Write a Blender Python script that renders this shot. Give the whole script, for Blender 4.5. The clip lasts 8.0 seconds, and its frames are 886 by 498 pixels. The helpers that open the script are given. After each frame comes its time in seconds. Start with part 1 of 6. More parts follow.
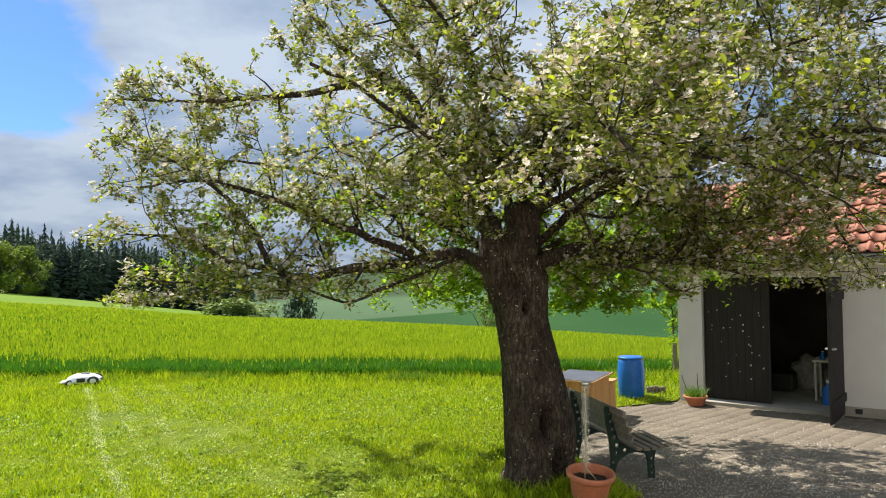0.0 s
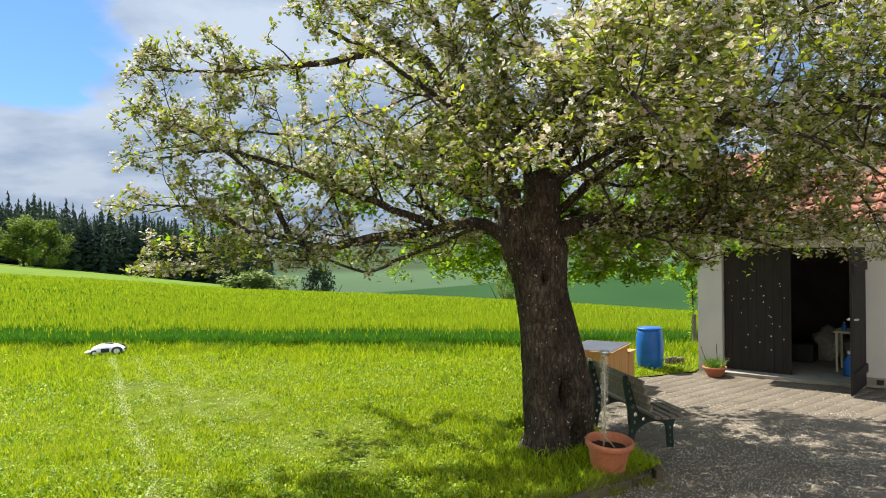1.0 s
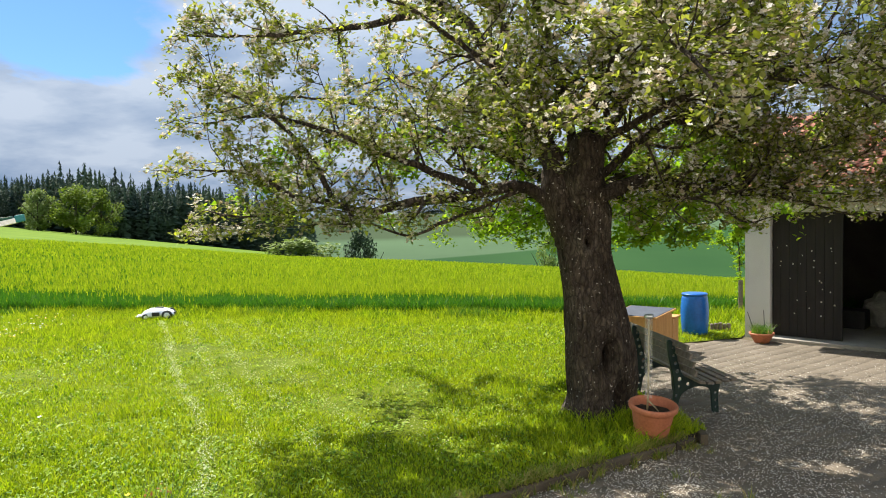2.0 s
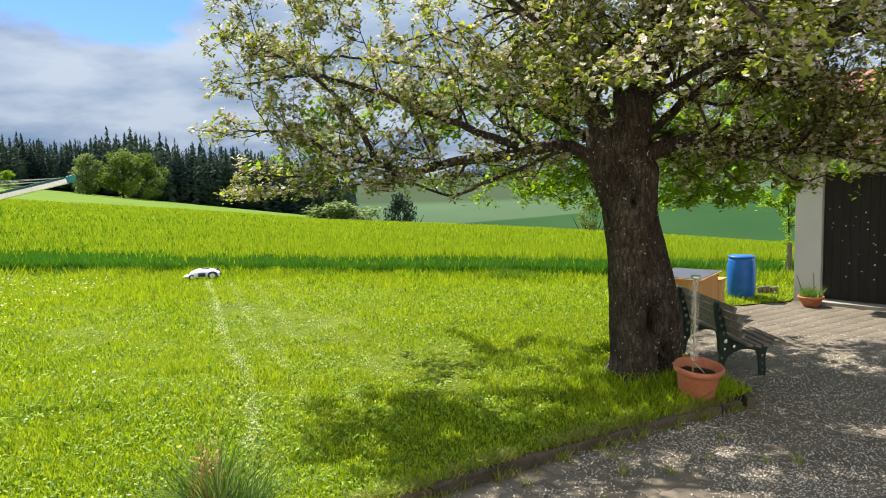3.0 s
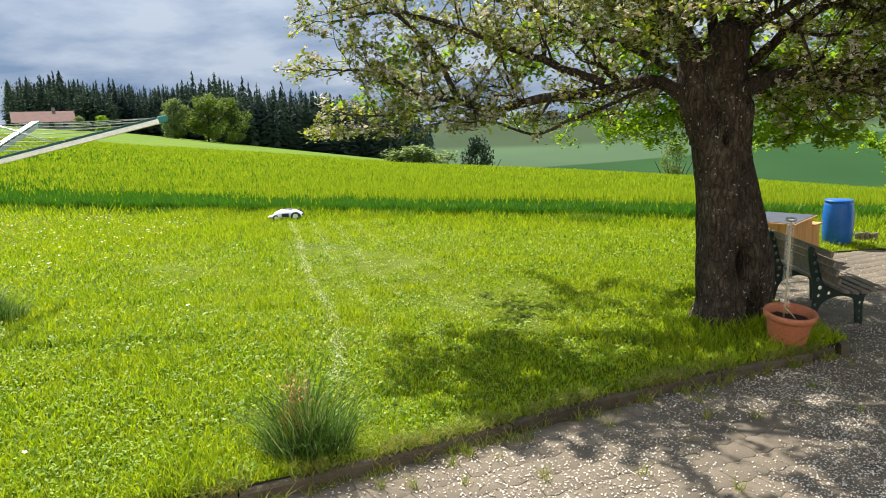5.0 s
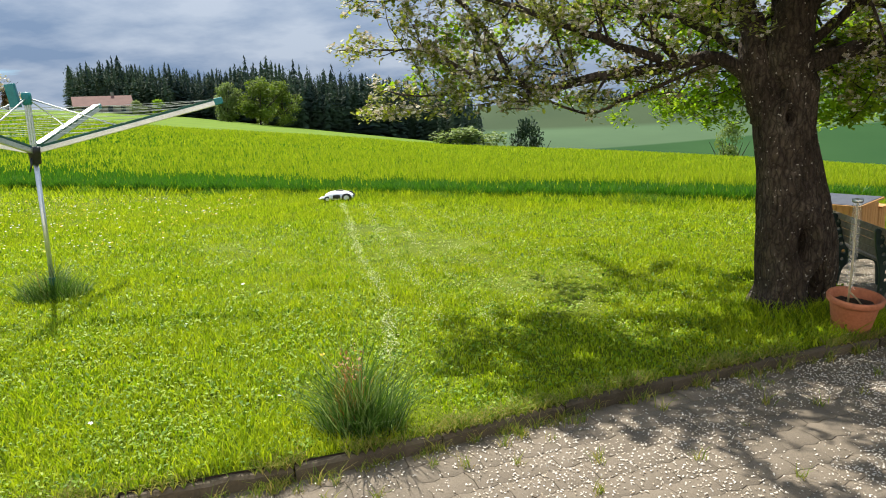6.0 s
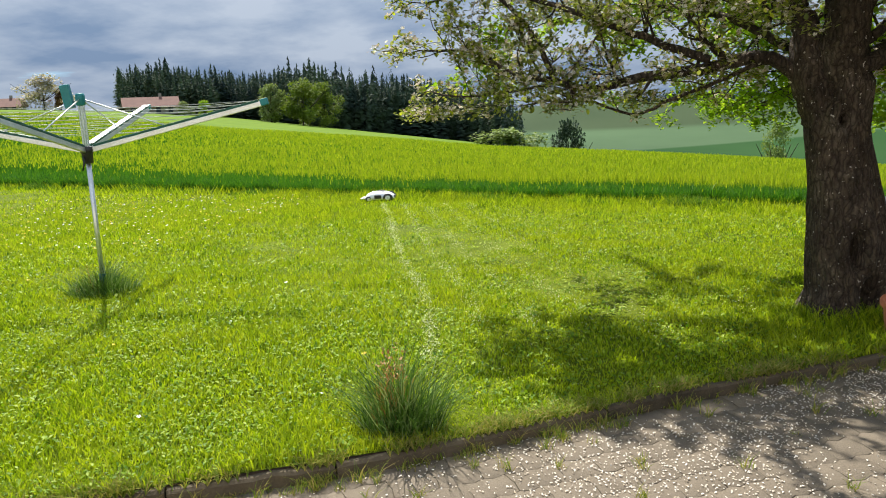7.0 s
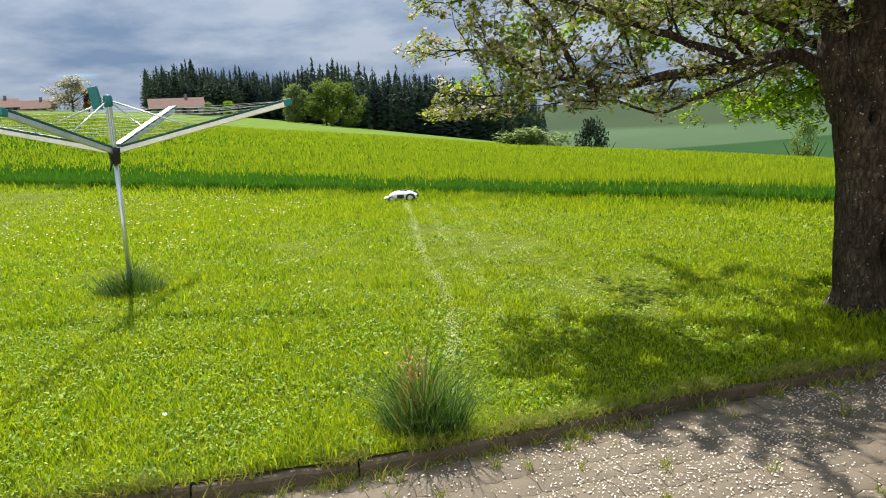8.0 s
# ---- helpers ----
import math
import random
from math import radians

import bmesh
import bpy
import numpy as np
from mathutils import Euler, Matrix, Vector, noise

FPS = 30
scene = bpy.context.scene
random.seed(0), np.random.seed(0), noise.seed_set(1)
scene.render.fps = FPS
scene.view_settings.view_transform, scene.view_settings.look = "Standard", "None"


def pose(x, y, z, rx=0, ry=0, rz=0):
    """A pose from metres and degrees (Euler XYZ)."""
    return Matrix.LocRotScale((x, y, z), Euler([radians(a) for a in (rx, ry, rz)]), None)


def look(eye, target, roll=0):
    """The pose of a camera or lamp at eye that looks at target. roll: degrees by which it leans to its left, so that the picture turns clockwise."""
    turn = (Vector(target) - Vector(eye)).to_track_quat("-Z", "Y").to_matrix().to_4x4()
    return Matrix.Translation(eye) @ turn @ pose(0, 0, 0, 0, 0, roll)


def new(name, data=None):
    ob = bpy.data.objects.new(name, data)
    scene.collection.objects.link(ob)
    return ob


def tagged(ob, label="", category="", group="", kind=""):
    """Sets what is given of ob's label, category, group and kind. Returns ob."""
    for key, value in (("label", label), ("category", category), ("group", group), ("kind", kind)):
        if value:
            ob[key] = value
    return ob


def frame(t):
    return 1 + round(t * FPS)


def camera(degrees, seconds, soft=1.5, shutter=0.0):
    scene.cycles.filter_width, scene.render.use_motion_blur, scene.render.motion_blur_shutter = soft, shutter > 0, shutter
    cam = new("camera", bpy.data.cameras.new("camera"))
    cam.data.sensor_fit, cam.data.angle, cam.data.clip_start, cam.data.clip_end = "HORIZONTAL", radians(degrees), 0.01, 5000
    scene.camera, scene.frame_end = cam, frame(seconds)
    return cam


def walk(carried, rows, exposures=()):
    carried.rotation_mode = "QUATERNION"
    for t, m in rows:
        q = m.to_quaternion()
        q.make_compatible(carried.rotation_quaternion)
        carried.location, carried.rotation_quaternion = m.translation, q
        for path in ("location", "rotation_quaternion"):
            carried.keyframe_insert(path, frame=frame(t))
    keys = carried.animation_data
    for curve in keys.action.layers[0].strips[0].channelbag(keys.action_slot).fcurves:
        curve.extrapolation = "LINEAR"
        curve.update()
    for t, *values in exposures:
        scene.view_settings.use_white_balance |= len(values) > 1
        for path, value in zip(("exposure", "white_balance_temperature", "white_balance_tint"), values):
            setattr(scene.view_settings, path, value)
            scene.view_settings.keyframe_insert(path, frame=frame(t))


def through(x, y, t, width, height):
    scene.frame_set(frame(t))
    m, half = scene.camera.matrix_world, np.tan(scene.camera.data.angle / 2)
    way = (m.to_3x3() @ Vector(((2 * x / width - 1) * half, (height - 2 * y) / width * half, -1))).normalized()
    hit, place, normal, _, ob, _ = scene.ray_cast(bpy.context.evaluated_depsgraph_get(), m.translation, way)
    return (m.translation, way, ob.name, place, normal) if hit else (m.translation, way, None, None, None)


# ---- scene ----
cam = camera(61.9, 8.0, soft=1.0)
PATH = [
    (0, (0.125, 0.064, 2.275), (0.308, 2.175, 2.321), -1.0),
    (0.5, (0.121, 0.067, 2.257), (0.288, 2.180, 2.263), -1.0),
    (1, (0.109, 0.067, 2.241), (0.241, 2.183, 2.211), -1.1),
    (1.5, (0.101, 0.070, 2.224), (0.181, 2.188, 2.149), -1.2),
    (2.8, (0.072, 0.088, 2.176), (-0.014, 2.196, 1.976), -1.5),
    (3, (0.063, 0.100, 2.169), (-0.040, 2.206, 1.947), -1.5),
    (3.5, (0.055, 0.114, 2.151), (-0.103, 2.212, 1.885), -1.5),
    (4, (0.041, 0.116, 2.140), (-0.169, 2.203, 1.837), -1.5),
    (4.5, (0.030, 0.113, 2.133), (-0.232, 2.190, 1.795), -1.6),
    (6, (-0.020, 0.128, 2.104), (-0.478, 2.156, 1.686), -2.2),
    (6.5, (-0.032, 0.127, 2.103), (-0.554, 2.139, 1.689), -2.3),
    (7, (-0.041, 0.126, 2.102), (-0.608, 2.126, 1.691), -2.2),
    (7.5, (-0.043, 0.127, 2.102), (-0.644, 2.119, 1.692), -2.4),
    (8, (-0.041, 0.126, 2.105), (-0.670, 2.108, 1.695), -2.5),
]
walk(cam, [(t, look(eye, target, roll)) for t, eye, target, roll in PATH],
     exposures=((0.0, 0.97), (1.5, 1.07), (4.5, 1.02), (6.5, 0.90), (8.0, 0.83)))

# ---------------------------------------------------------------- light
SUN_AZ, SUN_EL = -39.0, 52.0          # degrees from +y towards +x, and above the horizon
sun_dir = Vector((math.sin(radians(SUN_AZ)) * math.cos(radians(SUN_EL)), math.cos(radians(SUN_AZ)) * math.cos(radians(SUN_EL)), math.sin(radians(SUN_EL))))
sun = new("sun", bpy.data.lights.new("sun", "SUN"))
sun.data.energy, sun.data.angle, sun.data.color = 5.0, radians(0.6), (1.0, 0.95, 0.85)
sun.matrix_world = look(sun_dir * 50, (0, 0, 0))


def build_world():
    w = bpy.data.worlds.new("sky")
    scene.world = w
    w.use_nodes = True
    nt = w.node_tree
    nt.nodes.clear()
    N, Lk = nt.nodes.new, nt.links.new
    out, bg = N("ShaderNodeOutputWorld"), N("ShaderNodeBackground")
    sky = N("ShaderNodeTexSky")
    sky.sky_type, sky.sun_disc = "NISHITA", False
    sky.sun_elevation, sky.sun_rotation = radians(SUN_EL), radians(SUN_AZ)
    sky.air_density, sky.dust_density, sky.ozone_density = 1.0, 0.6, 1.5
    tc = N("ShaderNodeTexCoord")
    sep = N("ShaderNodeSeparateXYZ")
    Lk(tc.outputs["Generated"], sep.inputs[0])
    up = N("ShaderNodeMath"); up.operation = "MAXIMUM"; up.inputs[1].default_value = 0.0
    Lk(sep.outputs["Z"], up.inputs[0])
    add = N("ShaderNodeMath"); add.operation = "ADD"; add.inputs[1].default_value = 0.22
    Lk(up.outputs[0], add.inputs[0])
    dx = N("ShaderNodeMath"); dx.operation = "DIVIDE"
    dy = N("ShaderNodeMath"); dy.operation = "DIVIDE"
    Lk(sep.outputs["X"], dx.inputs[0]); Lk(add.outputs[0], dx.inputs[1])
    Lk(sep.outputs["Y"], dy.inputs[0]); Lk(add.outputs[0], dy.inputs[1])
    comb = N("ShaderNodeCombineXYZ")
    Lk(dx.outputs[0], comb.inputs[0]); Lk(dy.outputs[0], comb.inputs[1])
    mp = N("ShaderNodeMapping")
    mp.inputs["Location"].default_value = CLOUD_SHIFT
    Lk(comb.outputs[0], mp.inputs["Vector"])
    big = N("ShaderNodeTexNoise"); big.inputs["Scale"].default_value = 0.75; big.inputs["Detail"].default_value = 9; big.inputs["Roughness"].default_value = 0.58
    big.inputs["Distortion"].default_value = 0.25
    Lk(mp.outputs[0], big.inputs["Vector"])
    cover = N("ShaderNodeValToRGB")
    cover.color_ramp.elements[0].position, cover.color_ramp.elements[1].position = 0.385, 0.45
    # a rift of blue sky low in the north-west
    rift = N("ShaderNodeVectorMath"); rift.operation = "DISTANCE"
    a, e = radians(-26.5), radians(15.5)
    rift.inputs[1].default_value = (math.sin(a) * math.cos(e), math.cos(a) * math.cos(e), math.sin(e))
    Lk(tc.outputs["Generated"], rift.inputs[0])
    near = N("ShaderNodeMapRange")
    near.inputs["From Min"].default_value, near.inputs["From Max"].default_value = 0.03, 0.17
    near.inputs["To Min"].default_value, near.inputs["To Max"].default_value = -0.20, 0.07
    Lk(rift.outputs["Value"], near.inputs["Value"])
    both = N("ShaderNodeMath"); both.operation = "ADD"
    Lk(big.outputs["Fac"], both.inputs[0]); Lk(near.outputs[0], both.inputs[1])
    Lk(both.outputs[0], cover.inputs[0])
    # cloud tone: bright billows and grey undersides
    fine = N("ShaderNodeTexNoise"); fine.inputs["Scale"].default_value = 1.5; fine.inputs["Detail"].default_value = 7; fine.inputs["Roughness"].default_value = 0.55
    mp2 = N("ShaderNodeMapping"); mp2.inputs["Location"].default_value = (3.1, 1.7, 0)
    Lk(comb.outputs[0], mp2.inputs["Vector"]); Lk(mp2.outputs[0], fine.inputs["Vector"])
    tone = N("ShaderNodeValToRGB")
    e = tone.color_ramp.elements
    e[0].position, e[0].color = 0.36, (1.85, 2.65, 4.0, 1)
    e[1].position, e[1].color = 0.60, (4.2, 4.85, 5.85, 1)
    Lk(fine.outputs["Fac"], tone.inputs[0])
    # unseen cloud overhead brightened to fill the shade, heavier grey cloud towards the horizon
    high = N("ShaderNodeMapRange")
    high.inputs["From Min"].default_value, high.inputs["From Max"].default_value = 0.36, 0.8
    high.inputs["To Min"].default_value, high.inputs["To Max"].default_value = 1.0, 1.35
    Lk(sep.outputs["Z"], high.inputs["Value"])
    low = N("ShaderNodeMapRange")
    low.inputs["From Min"].default_value, low.inputs["From Max"].default_value = 0.02, 0.2
    low.inputs["To Min"].default_value, low.inputs["To Max"].default_value = 0.82, 1.0
    Lk(sep.outputs["Z"], low.inputs["Value"])
    # unseen cloud opposite the sun raised too, as front-lit, for fill on near sides
    facing = N("ShaderNodeVectorMath"); facing.operation = "DOT_PRODUCT"
    facing.inputs[1].default_value = (-math.sin(radians(SUN_AZ)), -math.cos(radians(SUN_AZ)), 0.0)
    Lk(tc.outputs["Generated"], facing.inputs[0])
    front = N("ShaderNodeMapRange")
    front.inputs["From Min"].default_value, front.inputs["From Max"].default_value = -0.2, 0.7
    front.inputs["To Min"].default_value, front.inputs["To Max"].default_value = 1.0, 1.4
    Lk(facing.outputs["Value"], front.inputs["Value"])
    scale0 = N("ShaderNodeMath"); scale0.operation = "MULTIPLY"
    Lk(high.outputs[0], scale0.inputs[0]); Lk(low.outputs[0], scale0.inputs[1])
    scale = N("ShaderNodeMath"); scale.operation = "MULTIPLY"
    Lk(scale0.outputs[0], scale.inputs[0]); Lk(front.outputs[0], scale.inputs[1])
    lit = N("ShaderNodeVectorMath"); lit.operation = "SCALE"
    Lk(tone.outputs["Color"], lit.inputs[0]); Lk(scale.outputs[0], lit.inputs["Scale"])
    mix = N("ShaderNodeMix"); mix.data_type = "RGBA"
    Lk(cover.outputs["Color"], mix.inputs["Factor"])
    tint = N("ShaderNodeMix"); tint.data_type, tint.blend_type = "RGBA", "MULTIPLY"
    tint.inputs["Factor"].default_value, tint.inputs["B"].default_value = 1.0, (0.42, 0.66, 1.0, 1)
    Lk(sky.outputs[0], tint.inputs["A"]); Lk(tint.outputs["Result"], mix.inputs["A"]); Lk(lit.outputs[0], mix.inputs["B"])
    Lk(mix.outputs["Result"], bg.inputs["Color"])
    bg.inputs["Strength"].default_value = 0.074
    Lk(bg.outputs[0], out.inputs["Surface"])


CLOUD_SHIFT = (0.0, 0.0, 0.0)
build_world()


# ---------------------------------------------------------------- materials
def shader(name, rough=0.8, metal=0.0, spec=0.4):
    m = bpy.data.materials.new(name)
    m.use_nodes = True
    nt = m.node_tree
    b = nt.nodes["Principled BSDF"]
    b.inputs["Roughness"].default_value, b.inputs["Metallic"].default_value = rough, metal
    b.inputs["Specular IOR Level"].default_value = spec
    return m, nt, b


def coords(nt, scale=(1, 1, 1), kind="Object"):
    tc, mp = nt.nodes.new("ShaderNodeTexCoord"), nt.nodes.new("ShaderNodeMapping")
    mp.inputs["Scale"].default_value = scale
    nt.links.new(tc.outputs[kind], mp.inputs["Vector"])
    return mp.outputs[0]


def noise_tex(nt, vec, scale, detail=4, rough=0.55):
    n = nt.nodes.new("ShaderNodeTexNoise")
    n.inputs["Scale"].default_value, n.inputs["Detail"].default_value, n.inputs["Roughness"].default_value = scale, detail, rough
    if vec is not None:
        nt.links.new(vec, n.inputs["Vector"])
    return n.outputs["Fac"]


def ramp(nt, fac, *stops):
    r = nt.nodes.new("ShaderNodeValToRGB")
    e = r.color_ramp.elements
    while len(e) < len(stops):
        e.new(0.5)
    for k, (p, c) in zip(e, stops):
        k.position, k.color = p, (*c, 1)
    nt.links.new(fac, r.inputs[0])
    return r.outputs["Color"]


def blend(nt, fac, a, b, how="MIX"):
    n = nt.nodes.new("ShaderNodeMix")
    n.data_type, n.blend_type = "RGBA", how
    for key, v in (("Factor", fac), ("A", a), ("B", b)):
        if isinstance(v, (int, float)):
            n.inputs[key].default_value = v
        elif isinstance(v, tuple):
            n.inputs[key].default_value = (*v, 1)
        else:
            nt.links.new(v, n.inputs[key])
    return n.outputs["Result"]


def bump(nt, bsdf, height, strength=0.4, dist=0.02):
    n = nt.nodes.new("ShaderNodeBump")
    n.inputs["Strength"].default_value, n.inputs["Distance"].default_value = strength, dist
    nt.links.new(height, n.inputs["Height"])
    nt.links.new(n.outputs[0], bsdf.inputs["Normal"])


def surface(name, dark, light, scale=6.0, rough=0.8, metal=0.0, fine=60.0, relief=0.3, dist=0.01, stretch=(1, 1, 1), spec=0.4, vary=0.0):
    """Two scales of tone, fine relief, and a tone of its own for each object where vary is given."""
    m, nt, b = shader(name, rough, metal, spec)
    v = coords(nt, stretch)
    n1, n2 = noise_tex(nt, v, scale, 5), noise_tex(nt, v, fine, 3)
    c = ramp(nt, n1, (0.3, dark), (0.7, light))
    c = blend(nt, 0.25, c, ramp(nt, n2, (0.3, tuple(x * 0.6 for x in dark)), (0.7, tuple(min(1, x * 1.25) for x in light))))
    if vary:
        oi = nt.nodes.new("ShaderNodeObjectInfo")
        c = blend(nt, vary, c, ramp(nt, oi.outputs["Random"], (0.0, tuple(x * 0.55 for x in dark)), (1.0, tuple(min(1, x * 1.35) for x in light))))
    nt.links.new(c, b.inputs["Base Color"])
    bump(nt, b, n2, relief, dist)
    return m


def leafy(name, *tones, through=0.45, rough=0.6, patch=0.0, patch_tones=None, shade=0.35, warm=(1.0, 1.0, 0.55), spec=0.2):
    """Leaves and blades: a tone for each piece, light shining through, and patches of another tone over the plan."""
    m, nt, b = shader(name, rough, 0, spec)
    geo = nt.nodes.new("ShaderNodeNewGeometry")
    c = ramp(nt, geo.outputs["Random Per Island"], *[(i / max(1, len(tones) - 1), t) for i, t in enumerate(tones)])
    if patch:
        n = noise_tex(nt, coords(nt), patch, 4, 0.6)
        c = blend(nt, ramp(nt, n, (0.42, (0, 0, 0)), (0.62, (shade,) * 3)), c, patch_tones)
    tr = nt.nodes.new("ShaderNodeBsdfTranslucent")
    mx = nt.nodes.new("ShaderNodeMixShader")
    mx.inputs[0].default_value = through
    nt.links.new(c, b.inputs["Base Color"])
    nt.links.new(blend(nt, 1.0, c, warm, "MULTIPLY"), tr.inputs["Color"])
    nt.links.new(b.outputs[0], mx.inputs[1]); nt.links.new(tr.outputs[0], mx.inputs[2])
    nt.links.new(mx.outputs[0], nt.nodes["Material Output"].inputs["Surface"])
    return m


M = {}
M["lawn_blade"] = leafy("lawn_blade", (0.065, 0.125, 0.004), (0.22, 0.34, 0.007), (0.36, 0.485, 0.010), (0.52, 0.58, 0.04), through=0.47, rough=0.5, spec=0.25, patch=0.9, patch_tones=(0.45, 0.49, 0.02))
M["long_blade"] = leafy("long_blade", (0.03, 0.11, 0.010), (0.08, 0.20, 0.015), (0.14, 0.28, 0.03), (0.26, 0.34, 0.06), through=0.4, rough=0.5, spec=0.3)
M["tuft_blade"] = leafy("tuft_blade", (0.02, 0.06, 0.010), (0.06, 0.14, 0.018), (0.11, 0.21, 0.03), (0.26, 0.33, 0.16), through=0.3, rough=0.5, spec=0.35)
M["straw"] = leafy("straw", (0.32, 0.24, 0.09), (0.36, 0.15, 0.06), (0.30, 0.27, 0.08), through=0.3)
M["clippings"] = leafy("clippings", (0.60, 0.62, 0.36), (0.78, 0.79, 0.60), (0.50, 0.57, 0.22), through=0.4)
M["crop_leaf"] = leafy("crop_leaf", (0.03, 0.12, 0.010), (0.06, 0.19, 0.012), (0.12, 0.27, 0.018), through=0.4, rough=0.5, spec=0.3)
M["crop_ear"] = leafy("crop_ear", (0.20, 0.30, 0.010), (0.28, 0.375, 0.014), (0.38, 0.44, 0.03), through=0.5)
M["apple_leaf"] = leafy("apple_leaf", (0.085, 0.115, 0.02), (0.18, 0.22, 0.04), (0.29, 0.31, 0.10), (0.44, 0.50, 0.03), through=0.52, rough=0.5, spec=0.3)
M["blossom"] = leafy("blossom", (0.72, 0.67, 0.60), (0.80, 0.77, 0.73), (0.50, 0.40, 0.31), (0.40, 0.35, 0.20), through=0.35, rough=0.8, warm=(1.0, 0.95, 0.88))
M["petal"] = leafy("petal", (0.62, 0.57, 0.50), (0.74, 0.70, 0.63), (0.46, 0.38, 0.28), through=0.15, rough=0.8, warm=(1.0, 0.95, 0.88))
# young trees' own colour; on the apple crown it stands for sunlit leaves
M["young_or_sunlit_leaf"] = leafy("young_or_sunlit_leaf", (0.17, 0.31, 0.015), (0.26, 0.42, 0.02), (0.32, 0.44, 0.035), through=0.65)
# blue-green lift of these tones stands in for haze over the far trees
M["conifer"] = leafy("conifer", (0.014, 0.030, 0.025), (0.026, 0.047, 0.037), (0.042, 0.066, 0.046), through=0.1, rough=0.8, patch=0.09, patch_tones=(0.07, 0.11, 0.05), shade=0.75)
M["broadleaf"] = leafy("broadleaf", (0.11, 0.17, 0.02), (0.16, 0.23, 0.03), (0.20, 0.26, 0.04), through=0.35)
M["olive_leaf"] = leafy("olive_leaf", (0.16, 0.23, 0.07), (0.22, 0.29, 0.09), (0.27, 0.33, 0.12), through=0.35)
M["russet_leaf"] = leafy("russet_leaf", (0.15, 0.07, 0.03), (0.20, 0.10, 0.05), (0.13, 0.09, 0.04), through=0.3)
M["pale_bloom"] = leafy("pale_bloom", (0.42, 0.36, 0.28), (0.50, 0.44, 0.36), (0.34, 0.30, 0.2), through=0.3)
M["flower_white"] = leafy("flower_white", (0.75, 0.76, 0.72), (0.82, 0.82, 0.8), through=0.2)
M["flower_yellow"] = leafy("flower_yellow", (0.75, 0.5, 0.02), (0.8, 0.58, 0.04), through=0.2)
M["wood_dark"] = surface("wood_dark", (0.008, 0.006, 0.005), (0.020, 0.015, 0.012), 3, 0.7, fine=40, stretch=(6, 6, 0.6))
M["garage_wall"] = surface("garage_wall", (0.52, 0.50, 0.47), (0.64, 0.62, 0.58), 1.5, 0.9, fine=90, relief=0.35, dist=0.004)
M["fascia"] = surface("fascia", (0.55, 0.50, 0.40), (0.66, 0.61, 0.50), 2.0, 0.8)
M["concrete"] = surface("concrete", (0.22, 0.20, 0.17), (0.36, 0.33, 0.29), 2.2, 0.9, fine=70, relief=0.4)
M["roof_tile"] = surface("roof_tile", (0.28, 0.095, 0.055), (0.46, 0.18, 0.11), 3, 0.75, fine=50, vary=0.45)
M["zinc"] = surface("zinc", (0.32, 0.34, 0.36), (0.48, 0.5, 0.52), 5, 0.4, 0.8, relief=0.05)
M["blue_plastic"] = surface("blue_plastic", (0.006, 0.09, 0.36), (0.012, 0.14, 0.5), 4, 0.38, fine=30, relief=0.05)
M["terracotta"] = surface("terracotta", (0.40, 0.13, 0.06), (0.52, 0.19, 0.10), 5, 0.62, fine=40, relief=0.1)
M["soil"] = surface("soil", (0.018, 0.012, 0.008), (0.05, 0.035, 0.024), 20, 0.95, fine=90, relief=0.9, dist=0.02)
M["hutch_wood"] = surface("hutch_wood", (0.46, 0.22, 0.07), (0.62, 0.33, 0.12), 2, 0.55, fine=30, stretch=(9, 9, 0.8), relief=0.2)
M["roof_felt"] = surface("roof_felt", (0.035, 0.04, 0.055), (0.075, 0.085, 0.11), 6, 0.6, fine=150, relief=0.4, dist=0.003)
M["bench_wood"] = surface("bench_wood", (0.11, 0.088, 0.066), (0.25, 0.205, 0.16), 3, 0.75, fine=40, stretch=(1, 8, 8), relief=0.4)
M["cast_iron"] = surface("cast_iron", (0.004, 0.016, 0.013), (0.012, 0.032, 0.026), 8, 0.42, fine=70, relief=0.2, dist=0.003)
M["aluminium"] = surface("aluminium", (0.55, 0.57, 0.58), (0.72, 0.74, 0.75), 5, 0.35, 0.85, relief=0.05)
M["teal_plastic"] = surface("teal_plastic", (0.01, 0.14, 0.15), (0.02, 0.22, 0.23), 5, 0.45, relief=0.08)
M["green_plastic"] = surface("green_plastic", (0.006, 0.06, 0.045), (0.012, 0.10, 0.075), 5, 0.45, relief=0.08)
M["line_cord"] = surface("line_cord", (0.42, 0.44, 0.40), (0.58, 0.6, 0.55), 9, 0.6)
M["black_plastic"] = surface("black_plastic", (0.012, 0.012, 0.013), (0.03, 0.03, 0.032), 6, 0.5, relief=0.1)
M["white_plastic"] = surface("white_plastic", (0.66, 0.66, 0.68), (0.78, 0.78, 0.8), 4, 0.35, relief=0.05)
M["bag_plastic"] = surface("bag_plastic", (0.22, 0.22, 0.21), (0.4, 0.4, 0.39), 5, 0.4, fine=18, relief=0.9, dist=0.03)
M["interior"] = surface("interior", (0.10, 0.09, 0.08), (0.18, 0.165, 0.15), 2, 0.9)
M["bamboo"] = surface("bamboo", (0.34, 0.27, 0.14), (0.48, 0.4, 0.24), 10, 0.6)
M["house_wall"] = surface("house_wall", (0.20, 0.17, 0.145), (0.30, 0.26, 0.22), 0.5, 0.9)
M["house_roof"] = surface("house_roof", (0.12, 0.055, 0.042), (0.18, 0.085, 0.066), 0.8, 0.85)
M["dark_glass"] = surface("dark_glass", (0.02, 0.025, 0.03), (0.04, 0.05, 0.06), 1, 0.15)


